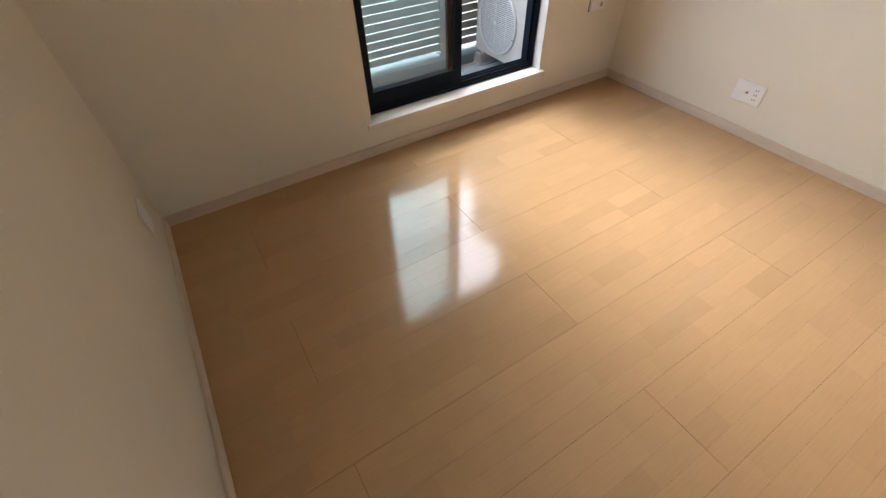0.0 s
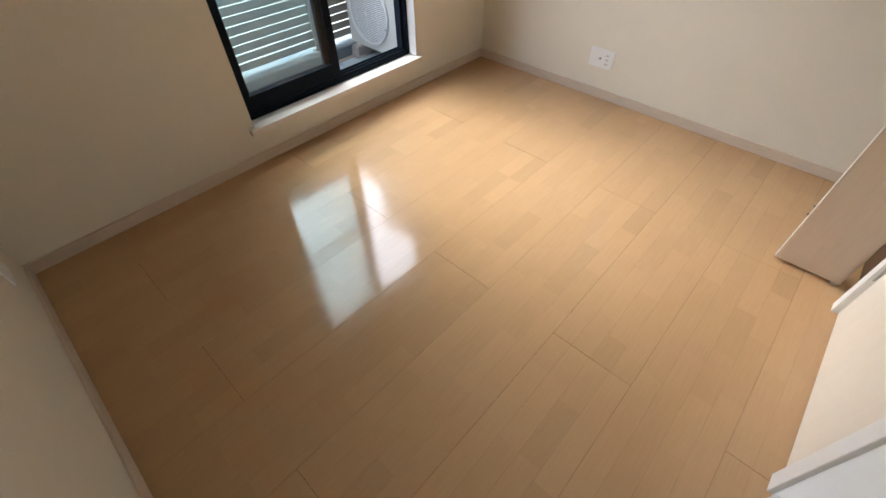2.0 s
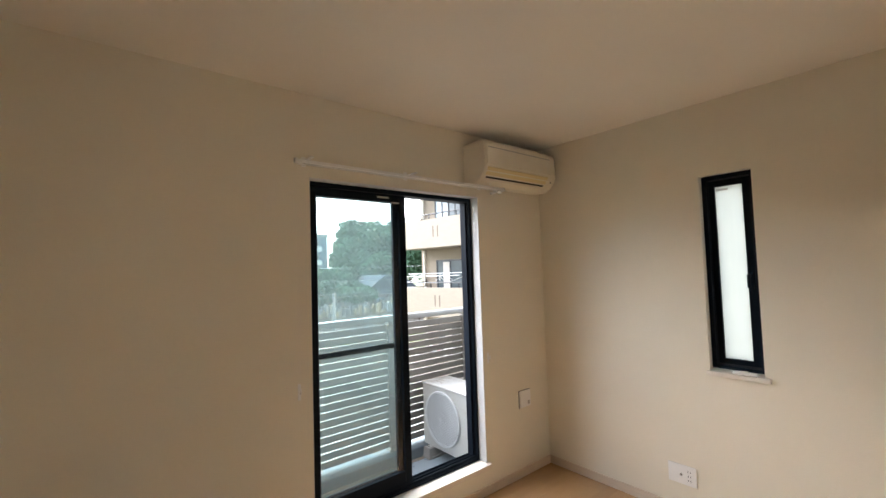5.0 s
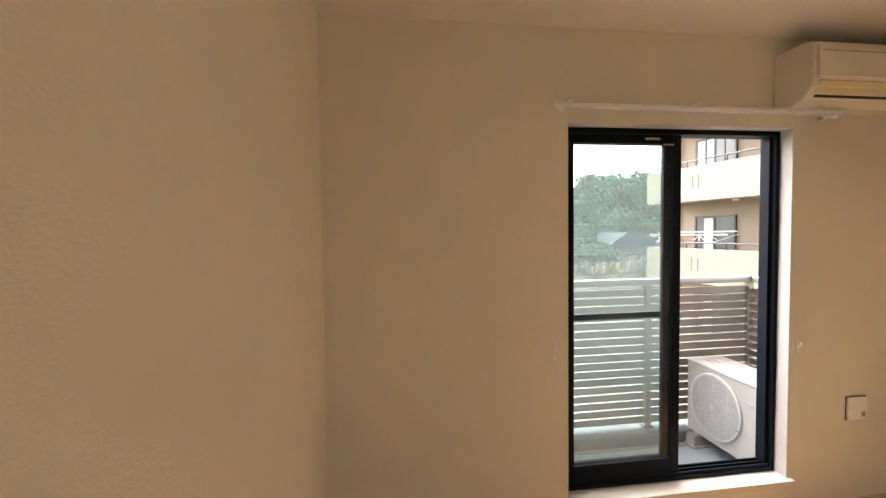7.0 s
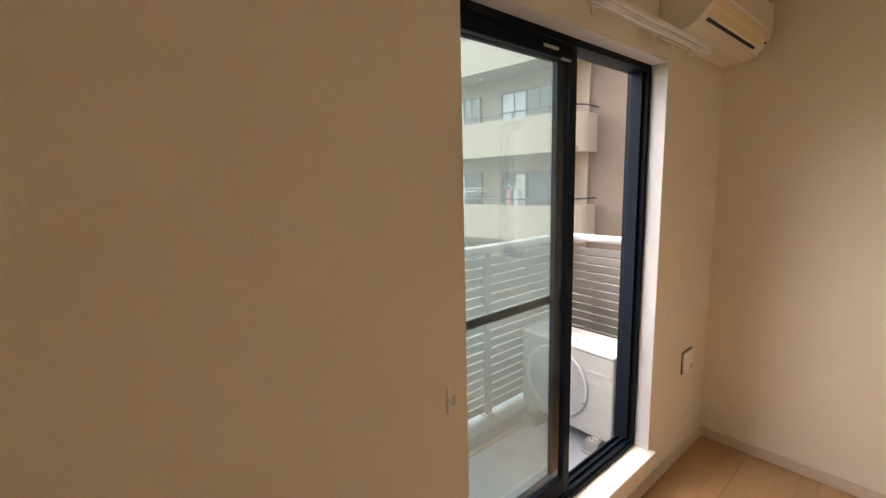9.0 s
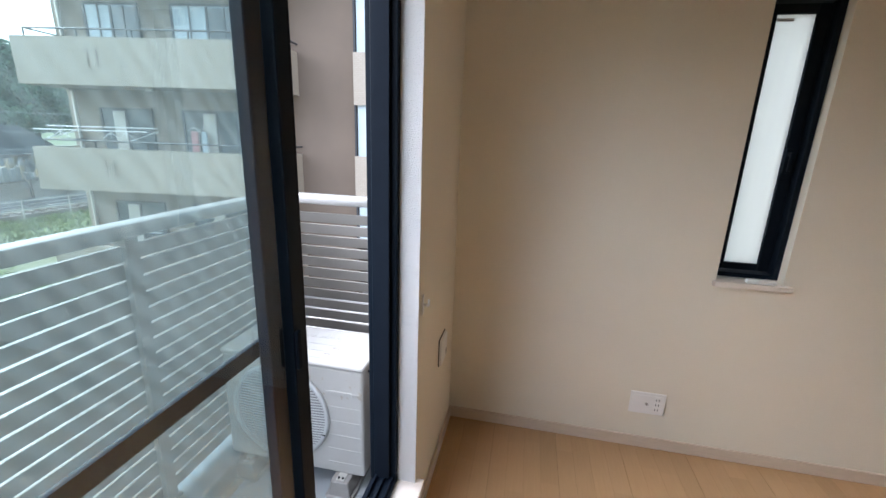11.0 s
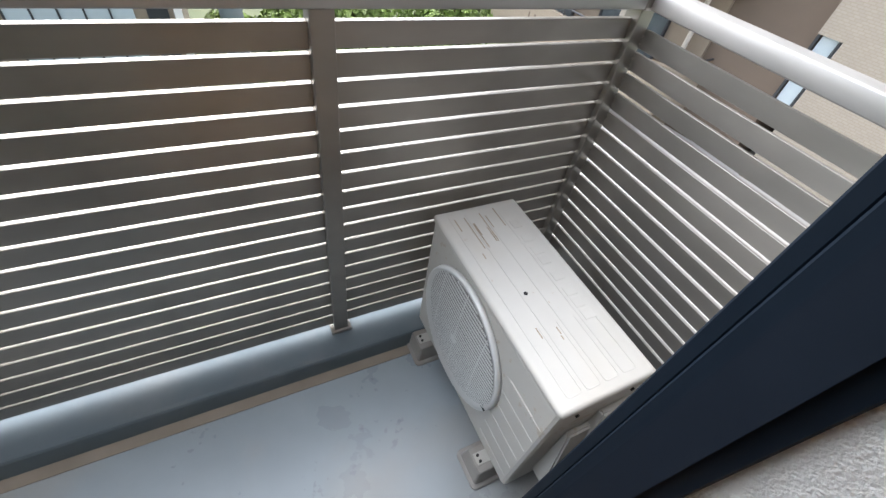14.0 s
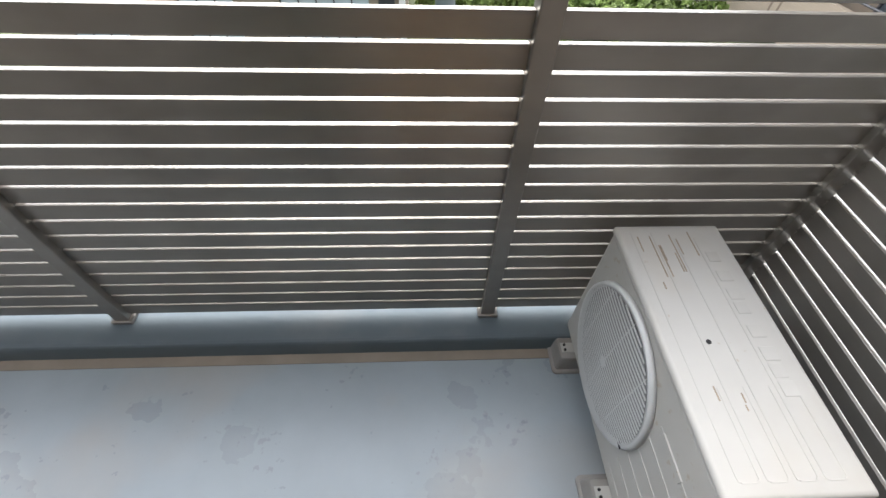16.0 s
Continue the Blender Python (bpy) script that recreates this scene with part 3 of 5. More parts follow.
hk2 = thing("curtain_hook", (-0.65, -0.001, 0.905), "small ivory tieback hook screwed to the wall", "hook")
part("plate", box(BM(), -0.658, -0.006, 0.868, -0.642, -0.001, 0.942, 0.003), PLAST, hk2)
bm = BM()
tube(bm, (-0.650, -0.006, 0.906), (-0.650, -0.022, 0.902), 0.004)
tube(bm, (-0.650, -0.022, 0.902), (-0.650, -0.024, 0.925), 0.004)
part("prong", bm, PLAST, hk2, "", True)

# curtain rail: two tracks on brackets
cr = thing("curtain_rail", (-1.29, -0.001, 2.10), "ivory double curtain rail on wall brackets", "curtain rail")
for y, z, x0, x1 in ((-0.055, 2.083, -1.965, -0.575), (-0.105, 2.075, -2.00, -0.545)):
    bm = BM()
    box(bm, x0, y - 0.008, z - 0.010, x1, y + 0.008, z + 0.009, 0.003)
    t = part("track", bm, PLAST, cr)
    part("groove", box(BM(), x0 + 0.03, y - 0.003, z - 0.0113, x1 - 0.03, y + 0.003, z - 0.0102), PLASTG, t)
    for xe in (x0 - 0.004, x1 + 0.004):
        part("end_cap", box(BM(), xe - 0.010, y - 0.011, z - 0.013, xe + 0.010, y + 0.011, z + 0.012, 0.004), PLAST, t)
for x in (-1.93, -1.30, -0.68):
    bm = BM()
    box(bm, x - 0.012, -0.006, 2.075, x + 0.012, -0.001, 2.125, 0.002)
    box(bm, x - 0.010, -0.12, 2.0965, x + 0.010, -0.006, 2.103, 0.002)
    part("bracket", bm, PLAST, cr)
for x, y in ((-0.60, -0.055), (-0.575, -0.105), (-0.62, -0.105)):
    part("runner", box(BM(), x - 0.012, y - 0.014, 2.045, x + 0.012, y + 0.014, 2.061, 0.004), PLAST, cr, "white runner block")

# ---------------------------------------------------------------- wall air conditioner
ac = thing("air_conditioner", (-0.44, -0.002, 2.10), "aged cream wall air conditioner above the window corner", "air conditioner")
AX0, AX1 = -0.815, -0.055
prof = [(-0.002, 2.094), (-0.002, 2.369), (-0.150, 2.376), (-0.190, 2.364), (-0.202, 2.339), (-0.206, 2.199), (-0.196, 2.164),
        (-0.150, 2.112), (-0.100, 2.092)]
bm = BM()
extrude_profile(bm, prof, "x", AX0, AX1)
bmesh.ops.bevel(bm, geom=[e for e in bm.edges if abs(e.verts[0].co.x - e.verts[1].co.x) < 1e-4], offset=0.008, segments=2, affect="EDGES", profile=0.5)
body = part("body", bm, ACW, ac)
bm = BM()
extrude_profile(bm, [(-0.2055, 2.346), (-0.2085, 2.336), (-0.2125, 2.206), (-0.2075, 2.199)], "x", AX0 + 0.02, AX1 - 0.02)
part("front_panel", bm, ACW, ac, "flat cream intake panel")
# no real recess: a grey strip gives the groove its shade
part("panel_gap", box(BM(), AX0 + 0.035, -0.2112, 2.318, AX1 - 0.075, -0.199, 2.3235), PLASTG, ac, "grey strip painted as the shaded groove under the top lip")
bm = BM()
extrude_profile(bm, [(-0.205, 2.189), (-0.209, 2.184), (-0.178, 2.139), (-0.172, 2.141)], "x", AX0 + 0.03, AX1 - 0.10)
part("louvre", bm, ACY, ac, "yellowed air louvre")
bm = BM()
extrude_profile(bm, [(-0.171, 2.139), (-0.168, 2.131), (-0.161, 2.123), (-0.158, 2.130)], "x", AX0 + 0.045, AX1 - 0.11)
part("outlet_slot", bm, DARK, ac, "dark air slot")
part("lamp", box(BM(), AX1 - 0.055, -0.196, 2.152, AX1 - 0.048, -0.182, 2.160), DARK, ac)
part("mount_plate", box(BM(), AX0 - 0.004, -0.0018, 2.096, AX0 + 0.05, -0.0005, 2.36), ACW, ac)

# ---------------------------------------------------------------- balcony
BF = -0.035                                    # balcony floor level
YC = 0.934                                     # inner face of the railing
XC = -0.012                                      # corner post
bm = BM()
box(bm, -4.2, TN + 0.001, BF - 0.2, 0.30, 0.99, BF)
solid("balcony_floor", bm, BALC, "blue-grey painted balcony floor with stains", "floor", kind="structure")
bm = BM()
extrude_profile(bm, [(YC - 0.101, BF + 0.0005), (YC - 0.097, BF + 0.074), (YC - 0.093, BF + 0.082), (YC - 0.084, BF + 0.085),
                     (YC + 0.09, BF + 0.085), (YC + 0.09, BF - 0.2), (YC + 0.04, BF - 0.2), (YC + 0.04, BF + 0.0005)], "x", -4.2, 0.14)
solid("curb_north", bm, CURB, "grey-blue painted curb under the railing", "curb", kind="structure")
bm = BM()
extrude_profile(bm, [(XC - 0.055, BF + 0.0005), (XC - 0.045, BF + 0.07), (XC - 0.02, BF + 0.085), (XC + 0.11, BF + 0.085), (XC + 0.11, BF + 0.0005)], "y", TN + 0.014, YC - 0.10)
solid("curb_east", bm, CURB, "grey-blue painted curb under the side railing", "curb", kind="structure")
bm = BM()
box(bm, -4.2, YC - 0.137, BF + 0.0005, XC - 0.10, YC - 0.100, BF + 0.004)
solid("sealant_strip", bm, SEAL, "tan sealant strip along the curb", "sealant", kind="structure")

# added outer skin, darkened so less light bounces onto curb and slats
bm = BM()
box(bm, -4.2, TN + 0.001, BF + 0.0, OX0 - 0.002, TN + 0.012, HC + 0.2)
box(bm, OX1 + 0.002, TN + 0.001, BF + 0.0, T, TN + 0.012, HC + 0.2)
box(bm, OX0 - 0.002, TN + 0.001, BF + 0.0, OX1 + 0.002, TN + 0.012, 0.118)
box(bm, OX0 - 0.002, TN + 0.001, OZ1 + 0.002, OX1 + 0.002, TN + 0.012, HC + 0.2)
solid("cladding", bm, CLAD, "brown outside of the balcony wall, added dark to cut bounced light", "wall", kind="structure")

rail = thing("balcony_railing", (-1.9, YC, BF), "weathered aluminium balcony railing with horizontal slats", "railing")
RT = 1.155
PX = [XC, -0.850, -2.135, -3.42]
slat_mesh = {}


def slat(parent, x0, x1, y, z, ylen=None):
    """One slat, 16 mm deep and 51 mm high; alike ones share a mesh."""
    key = (round(x1 - x0, 3), ylen)
    if key not in slat_mesh:
        b2 = BM()
        if ylen:
            box(b2, -0.005, 0, -0.049, 0.005, ylen, 0)
        else:
            box(b2, 0, -0.008, -0.051, x1 - x0, 0.008, 0)
        bmesh.ops.bevel(b2, geom=list(b2.edges), offset=0.001, segments=1, affect="EDGES")
        slat_mesh[key] = mesh_of("slat", b2, ALU)
    o = new("slat", slat_mesh[key])
    o.parent = parent
    o.location = Vector((x0, y, z)) - base(parent)
    return o


PITCH, ZTOP = 0.0595, 1.081
for i, x in enumerate(PX):
    bm = BM()
    box(bm, x - 0.024, YC - 0.006, BF + 0.086, x + 0.024, YC + 0.046, RT - 0.045, 0.003)
    post = part("post", bm, ALU, rail)
    if i:
        part("base_plate", box(BM(), x - 0.036, YC - 0.014, BF + 0.0855, x + 0.036, YC + 0.054, BF + 0.1, 0.003), ALU, post)
for a, b in zip(PX[1:], PX[:-1]):
    for k in range(17):
        slat(rail, a + 0.024, b - 0.024, YC + 0.022, ZTOP - k * PITCH)
part("top_rail", box(BM(), PX[-1] - 0.4, YC - 0.012, RT - 0.046, XC + 0.05, YC + 0.056, RT, 0.004, 2), ALUTOP, rail, "rounded pale top rail", True)
part("corner_joint", box(BM(), XC - 0.03, YC - 0.014, RT - 0.05, XC + 0.052, YC + 0.058, RT + 0.003, 0.008, 2), ALU, rail)

for dz in (0.0, 0.008):
    part("stamp", box(BM(), -0.235, YC - 0.0135, RT - 0.026 + dz, -0.175, YC - 0.0122, RT - 0.0235 + dz), PLASTG, rail, "small stamped mark")

side = thing("balcony_railing", (XC, 0.55, BF), "weathered aluminium side railing with close horizontal slats", "railing")
part("top_rail", box(BM(), XC - 0.012, TN + 0.014, RT - 0.046, XC + 0.054, YC - 0.016, RT, 0.004, 2), ALUTOP, side, "rounded pale top rail", True)
part("post", box(BM(), XC + 0.0, TN + 0.014, BF + 0.086, XC + 0.046, TN + 0.058, RT - 0.047, 0.003), ALU, side)
for k in range(17):
    slat(side, XC + 0.022, XC + 0.022, TN + 0.058, ZTOP - 0.02 - k * PITCH, round(YC - 0.008 - TN - 0.058, 3))
for k in range(17):
    for dz in (0.016, 0.038):
        part("rivet", tube(BM(), (XC + 0.030, YC - 0.010, ZTOP - 0.02 - k * PITCH - dz), (XC + 0.012, YC - 0.010, ZTOP - 0.02 - k * PITCH - dz), 0.003, 6), ALU, side)

# ---------------------------------------------------------------- outdoor unit
UX0, UX1, UY0, UY1, UZ0, UZ1 = -0.570, -0.284, 0.252, 0.898, 0.045, 0.570
ou = thing("outdoor_unit", (-0.42, 0.58, BF), "off-white air conditioner outdoor unit with a round fan grille", "outdoor unit")
part("casing", box(BM(), UX0 + 0.006, UY0 + 0.004, UZ0, UX1 - 0.004, UY1 - 0.004, UZ1 - 0.02, 0.012, 2), OUW, ou)
part("top_cover", box(BM(), UX0, UY0, UZ1 - 0.026, UX1, UY1, UZ1, 0.012, 3), OUW, ou, "off-white lid with pressed ribs and scuffs", True)
FY, FZc, FR = 0.628, 0.310, 0.222


def dome(y, z):
    """How far the fan guard stands out of the casing at a place: a shallow dome, flat in the middle."""
    q = min(1.0, math.hypot(y, z) / FR)
    return 0.013 + 0.010 * (1 - q ** 2)


part("fan_ring", ring(BM(), (UX0 + 0.004, FY, FZc), (0, 1, 0), (0, 0, 1), (-1, 0, 0), FR - 0.018, FR, 0.014, 56), OUG, ou, "pale round grille rim", True)
# flat disc and hub: the hollow's shade is in their colour
part("fan_opening", tube(BM(), (UX0 + 0.0055, FY, FZc), (UX0 + 0.001, FY, FZc), FR - 0.014, 48), OUD, ou, "grey disc painted as the shaded fan opening")
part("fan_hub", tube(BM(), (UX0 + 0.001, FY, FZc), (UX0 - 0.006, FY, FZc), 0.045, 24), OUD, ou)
grille = part("grille", tube(BM(), (UX0 - 0.0205, FY, FZc), (UX0 - 0.0218, FY, FZc), 0.016, 24), OUG, ou, "pale fan grille with fine bars")


def guard_bar(bm, horizontal, at, half, drop=0.0):
    """One bar of the guard, bent to the dome, 16 stretches long."""
    reach = math.sqrt(max(1e-4, (FR - 0.013) ** 2 - at * at))
    rows = []
    for i in range(17):
        w = -reach + 2 * reach * i / 16
        y, z = (w, at) if horizontal else (at, w)
        x = UX0 - dome(y, z) + drop
        dy, dz = (0, half) if horizontal else (half, 0)
        rows.append([bm.verts.new(p) for p in ((x, FY + y - dy, FZc + z - dz), (x, FY + y + dy, FZc + z + dz),
                                               (x + 0.001, FY + y + dy, FZc + z + dz), (x + 0.001, FY + y - dy, FZc + z - dz))])
    for p, q in zip(rows, rows[1:]):
        for k in range(4):
            bm.faces.new((p[k], q[k], q[(k + 1) % 4], p[(k + 1) % 4]))


bm = BM()
n = 33
for i in range(n):
    guard_bar(bm, True, -FR + 0.021 + (2 * FR - 0.042) * i / (n - 1), 0.0032)
tagged(part("wire_guard", bm, OUG, grille), kind="stuff")
bm = BM()
for k in (-2, 0, 2):
    guard_bar(bm, False, k * 0.060, 0.0012, 0.003)
tagged(part("guard_backing", bm, OUG, grille), kind="stuff")
part("rim_clip", box(BM(), UX0 - 0.0125, FY - FR * 0.93, FZc - 0.075, UX0 - 0.006, FY - FR * 0.85, FZc - 0.070), DARK, ou, "dark slot in the grille rim")
for k in range(6):
    part("front_rib", box(BM(), UX0 + 0.0045, UY0 + 0.02, 0.10 + k * 0.068, UX0 + 0.0075, UY0 + 0.165, 0.103 + k * 0.068, 0.001, 1), OUW, ou)
for k in range(4):
    x0, x1 = UX0 + 0.035 + 0.054 * k, UX0 + 0.078 + 0.054 * k
    bm = BM()
    far = UY1 - 0.03 if k < 2 else UY1 - 0.05
    box(bm, x0, UY0 + 0.035, UZ1 - 0.001, x0 + 0.0025, far, UZ1 + 0.0012)
    box(bm, x1 - 0.0025, UY0 + 0.035, UZ1 - 0.001, x1, UY0 + 0.20, UZ1 + 0.0012)
    box(bm, x0 + 0.006, UY0 + 0.029, UZ1 - 0.001, x1 - 0.006, UY0 + 0.0315, UZ1 + 0.0012)
    box(bm, x0 + 0.001, UY0 + 0.0315, UZ1 - 0.001, x0 + 0.006, UY0 + 0.035, UZ1 + 0.0012)
    box(bm, x1 - 0.006, UY0 + 0.0315, UZ1 - 0.001, x1 - 0.001, UY0 + 0.035, UZ1 + 0.0012)
    part("lid_rib", bm, OUW, ou)
for k, y in enumerate((0.43, 0.468, 0.506, 0.56, 0.62, 0.658, 0.71, 0.77)):
    wide = 0.030 if k % 3 == 1 else 0.034
    part("embossed_panel", box(BM(), UX1 - 0.078, y, UZ1 - 0.001, UX1 - 0.078 + wide, y + 0.032, UZ1 + 0.0014, 0.0006, 1), OUW, ou)
    if k % 3 == 1:
        part("embossed_ring", ring(BM(), (UX1 - 0.063, y + 0.016, UZ1 + 0.0010), (1, 0, 0), (0, 1, 0), (0, 0, 1), 0.008, 0.0105, 0.0014, 16), OUW, ou)
part("maker_mark", box(BM(), UX0 + 0.0025, UY0 + 0.055, 0.43, UX0 + 0.0075, UY0 + 0.15, 0.447, 0.001, 1), OUW, ou)
part("mark", tube(BM(), (-0.465, 0.552, UZ1 - 0.001), (-0.465, 0.552, UZ1 + 0.0012), 0.006, 8), DARK, ou, "dark spot on the lid")
for x, y, s in ((-0.488, 0.79, 0.13), (-0.4735, 0.775, 0.10), (-0.434, 0.80, 0.12), (-0.381, 0.83, 0.08), (-0.52, 0.83, 0.05), (-0.452, 0.41, 0.012), (-0.449, 0.43, 0.02), (-0.50, 0.44, 0.03), (-0.47, 0.80, 0.05), (-0.44, 0.77, 0.06), (-0.505, 0.70, 0.02), (-0.42, 0.82, 0.05)):
    part("scuff", box(BM(), x - 0.0015, y - s / 2, UZ1 - 0.0005, x + 0.0015, y + s / 2, UZ1 + 0.0008), RUST, ou)
bm = BM()
extrude_profile(bm, [(UX1 - 0.02, 0.27), (UX1 - 0.01, 0.30), (UX1 + 0.10, 0.325), (UX1 + 0.27, 0.325), (UX1 + 0.27, 0.275), (UX1 + 0.1, 0.265)], "y", TN + 0.016, TN + 0.062)
bmesh.ops.bevel(bm, geom=list(bm.edges), offset=0.008, segments=2, affect="EDGES")
duct = thing("pipe_duct", (UX1 + 0.15, TN + 0.04, 0.33), "white plastic pipe duct fixed to the outside wall", "duct")
part("cover", bm, mat("pale_duct_plastic", (0.55, 0.58, 0.60), 0.5, var=0.04), duct)
part("wall_cap", box(BM(), UX1 + 0.15, TN + 0.0125, 0.25, UX1 + 0.29, TN + 0.0158, 0.35, 0.001, 1), PLAST, duct)
# service cover at the wall end, with its pipes


def flare(bm, x0, x1, z0, z1, top, low, grow):
    """A hood on the end plate: it stands out by top at its upper edge and by low at its foot, and widens by grow."""
    ring_pts = []
    for z, d, g in ((z1, top, 0), (z0 + 0.3 * (z1 - z0), low * 0.8, 0.3 * grow), (z0, low, grow)):
        ring_pts.append([bm.verts.new(p) for p in ((x0 - g, UY0 + 0.006, z), (x0 - g, UY0 - d, z), (x1 + g, UY0 - d, z), (x1 + g, UY0 + 0.006, z))])
    for r0, r1 in zip(ring_pts, ring_pts[1:]):
        for k in range(4):
            bm.faces.new((r0[k], r0[(k + 1) % 4], r1[(k + 1) % 4], r1[k]))
    bm.faces.new(ring_pts[0]), bm.faces.new(ring_pts[-1])
    bmesh.ops.recalc_face_normals(bm, faces=list(bm.faces))
    bmesh.ops.bevel(bm, geom=list(bm.edges), offset=0.005, segments=2, affect="EDGES")
    return bm


cover = part("service_cover", flare(BM(), UX0 + 0.085, UX0 + 0.165, 0.13, 0.40, 0.012, 0.050, 0.006), OUW, ou, "off-white flared pipe cover")
part("valve_hood", flare(BM(), UX0 + 0.155, UX1 - 0.030, 0.33, 0.47, 0.014, 0.044, 0.006), OUW, cover)
for x in (UX0 + 0.06, UX1 - 0.06):
    part("screw", tube(BM(), (x, UY0 + 0.003, UZ1 - 0.045), (x, UY0 - 0.0015, UZ1 - 0.045), 0.005, 8), DARK, ou)
def swept(bm, pts, r, seg=10, steps=5):
    """One bent tube along a line of points, with the slight ridges of wound tape."""
    line = []
    for a, b in zip(pts, pts[1:]):
        line += [Vector(a).lerp(Vector(b), q / steps) for q in range(steps)]
    line.append(Vector(pts[-1]))
    rings = []
    for k, p in enumerate(line):
        d = (line[min(k + 1, len(line) - 1)] - line[max(k - 1, 0)]).normalized()
        u = d.cross(Vector((0, 0, 1))).normalized()
        v = d.cross(u)
        rr = r * (1.06 if k % 2 else 0.97)
        rings.append([bm.verts.new(p + u * rr * math.cos(2 * math.pi * q / seg) + v * rr * math.sin(2 * math.pi * q / seg)) for q in range(seg)])
    for r0, r1 in zip(rings, rings[1:]):
        for q in range(seg):
            bm.faces.new((r0[q], r0[(q + 1) % seg], r1[(q + 1) % seg], r1[q]))
    bm.faces.new(rings[0]), bm.faces.new(rings[-1])
    bmesh.ops.recalc_face_normals(bm, faces=list(bm.faces))
    return bm


for r, z, x in ((0.014, 0.27, -0.345), (0.010, 0.22, -0.335)):
    pts = [(x, UY0, z), (x, UY0 - 0.030, z), (x + 0.02, UY0 - 0.044, z + 0.003), (x + 0.08, UY0 - 0.046, z + 0.015), (x + 0.16, UY0 - 0.045, z + 0.025)]
    part("pipe", swept(BM(), pts, r), PIPEW, ou, "tan taped refrigerant pipe", True)
def rounded(x0, y0, x1, y1, r, seg=4):
    """Outline of a rectangle with rounded corners."""
    pts = []
    for cx, cy, a0 in ((x1 - r, y1 - r, 0), (x0 + r, y1 - r, 90), (x0 + r, y0 + r, 180), (x1 - r, y0 + r, 270)):
        pts += [(cx + r * math.cos(radians(a0 + 90 * k / seg)), cy + r * math.sin(radians(a0 + 90 * k / seg))) for k in range(seg + 1)]
    return pts


def loft(bm, outlines):
    """A closed body through stacked outlines, each a list of points and a height."""
    rings = [[bm.verts.new((p[0], p[1], z)) for p in pts] for pts, z in outlines]
    n = len(rings[0])
    for lo, hi in zip(rings, rings[1:]):
        for k in range(n):
            bm.faces.new((lo[k], lo[(k + 1) % n], hi[(k + 1) % n], hi[k]))
    bm.faces.new(rings[0][::-1]), bm.faces.new(rings[-1])
    bmesh.ops.recalc_face_normals(bm, faces=list(bm.faces))
    return bm


for y in (UY0 + 0.100, UY1 - 0.100):
    x0, x1, zt = UX0 - 0.058, UX1 + 0.045, UZ0 - 0.001
    f = part("foot_block", loft(BM(), [(rounded(x0, y - 0.062, x1, y + 0.062, 0.016), BF), (rounded(x0, y - 0.062, x1, y + 0.062, 0.016), BF + 0.010),
                                       (rounded(x0 + 0.005, y - 0.057, x1 - 0.005, y + 0.057, 0.014), BF + 0.013),
                                       (rounded(x0 + 0.009, y - 0.050, x1 - 0.009, y + 0.050, 0.010), BF + 0.014),
                                       (rounded(x0 + 0.016, y - 0.040, x1 - 0.016, y + 0.040, 0.008), zt - 0.004),
                                       (rounded(x0 + 0.019, y - 0.037, x1 - 0.019, y + 0.037, 0.007), zt)]), BLOCK, ou, "grey plastic foot block with bolts")
    part("bolt_plate", box(BM(), UX0 - 0.034, y - 0.018, zt + 0.0005, UX0 + 0.012, y + 0.018, zt + 0.004, 0.001, 1), OUW, f)
    for d in (-0.009, 0.009):
        part("bolt", tube(BM(), (UX0 - 0.022, y + d, zt + 0.004), (UX0 - 0.022, y + d, zt + 0.009), 0.0045, 8), DARK, f)

# ---------------------------------------------------------------- neighbouring apartment building
P0, U, N = Vector((7.36, 13.2, 0)), Vector((0.136, -0.991, 0)), Vector((0.991, 0.136, 0))
GZ = -3.7


def fac(s, d, z):
    return P0 + U * s + N * d + Vector((0, 0, z))


def fbox(bm, s0, d0, z0, s1, d1, z1):
    """A block in the facade's own directions: s along it, d into it."""
    pts = [fac(s, d, z) for z in (z0, z1) for s, d in ((s0, d0), (s1, d0), (s1, d1), (s0, d1))]
    vs = [bm.verts.new(p) for p in pts]
    for q in ((0, 3, 2, 1), (4, 5, 6, 7), (0, 1, 5, 4), (1, 2, 6, 5), (2, 3, 7, 6), (3, 0, 4, 7)):
        bm.faces.new([vs[i] for i in q])
    bmesh.ops.recalc_face_normals(bm, faces=bm.faces)
    return bm


apt = thing("apartment_building", fac(3, 3, GZ), "beige tiled apartment building with curved balconies", "building")
# the two highest levels are unseen, added to block sky in the floor's reflection
LEV = [-1.98, 0.82, 3.62, 6.42, 9.22, 12.02]                    # tops of the balcony parapets
TOPZ = 16.2
part("wall", fbox(BM(), 0.0, 1.35, GZ, 6.80, 9, TOPZ), FACADE2, apt, "beige rendered wall behind the balconies")
part("roof", fbox(BM(), -0.3, 1.2, TOPZ, 7.9, 9.2, TOPZ + 0.25), CONC, apt, "flat concrete roof edge")
part("side_wall", fbox(BM(), 6.80, 1.45, GZ, 8.7, 9, TOPZ), BROWNW, apt, "brown side wall, darker than the wall behind the balconies")
part("tiled_wing", fbox(BM(), 9.2, 1.2, GZ, 16, 9, TOPZ), TILEF, apt, "beige tiled wing")


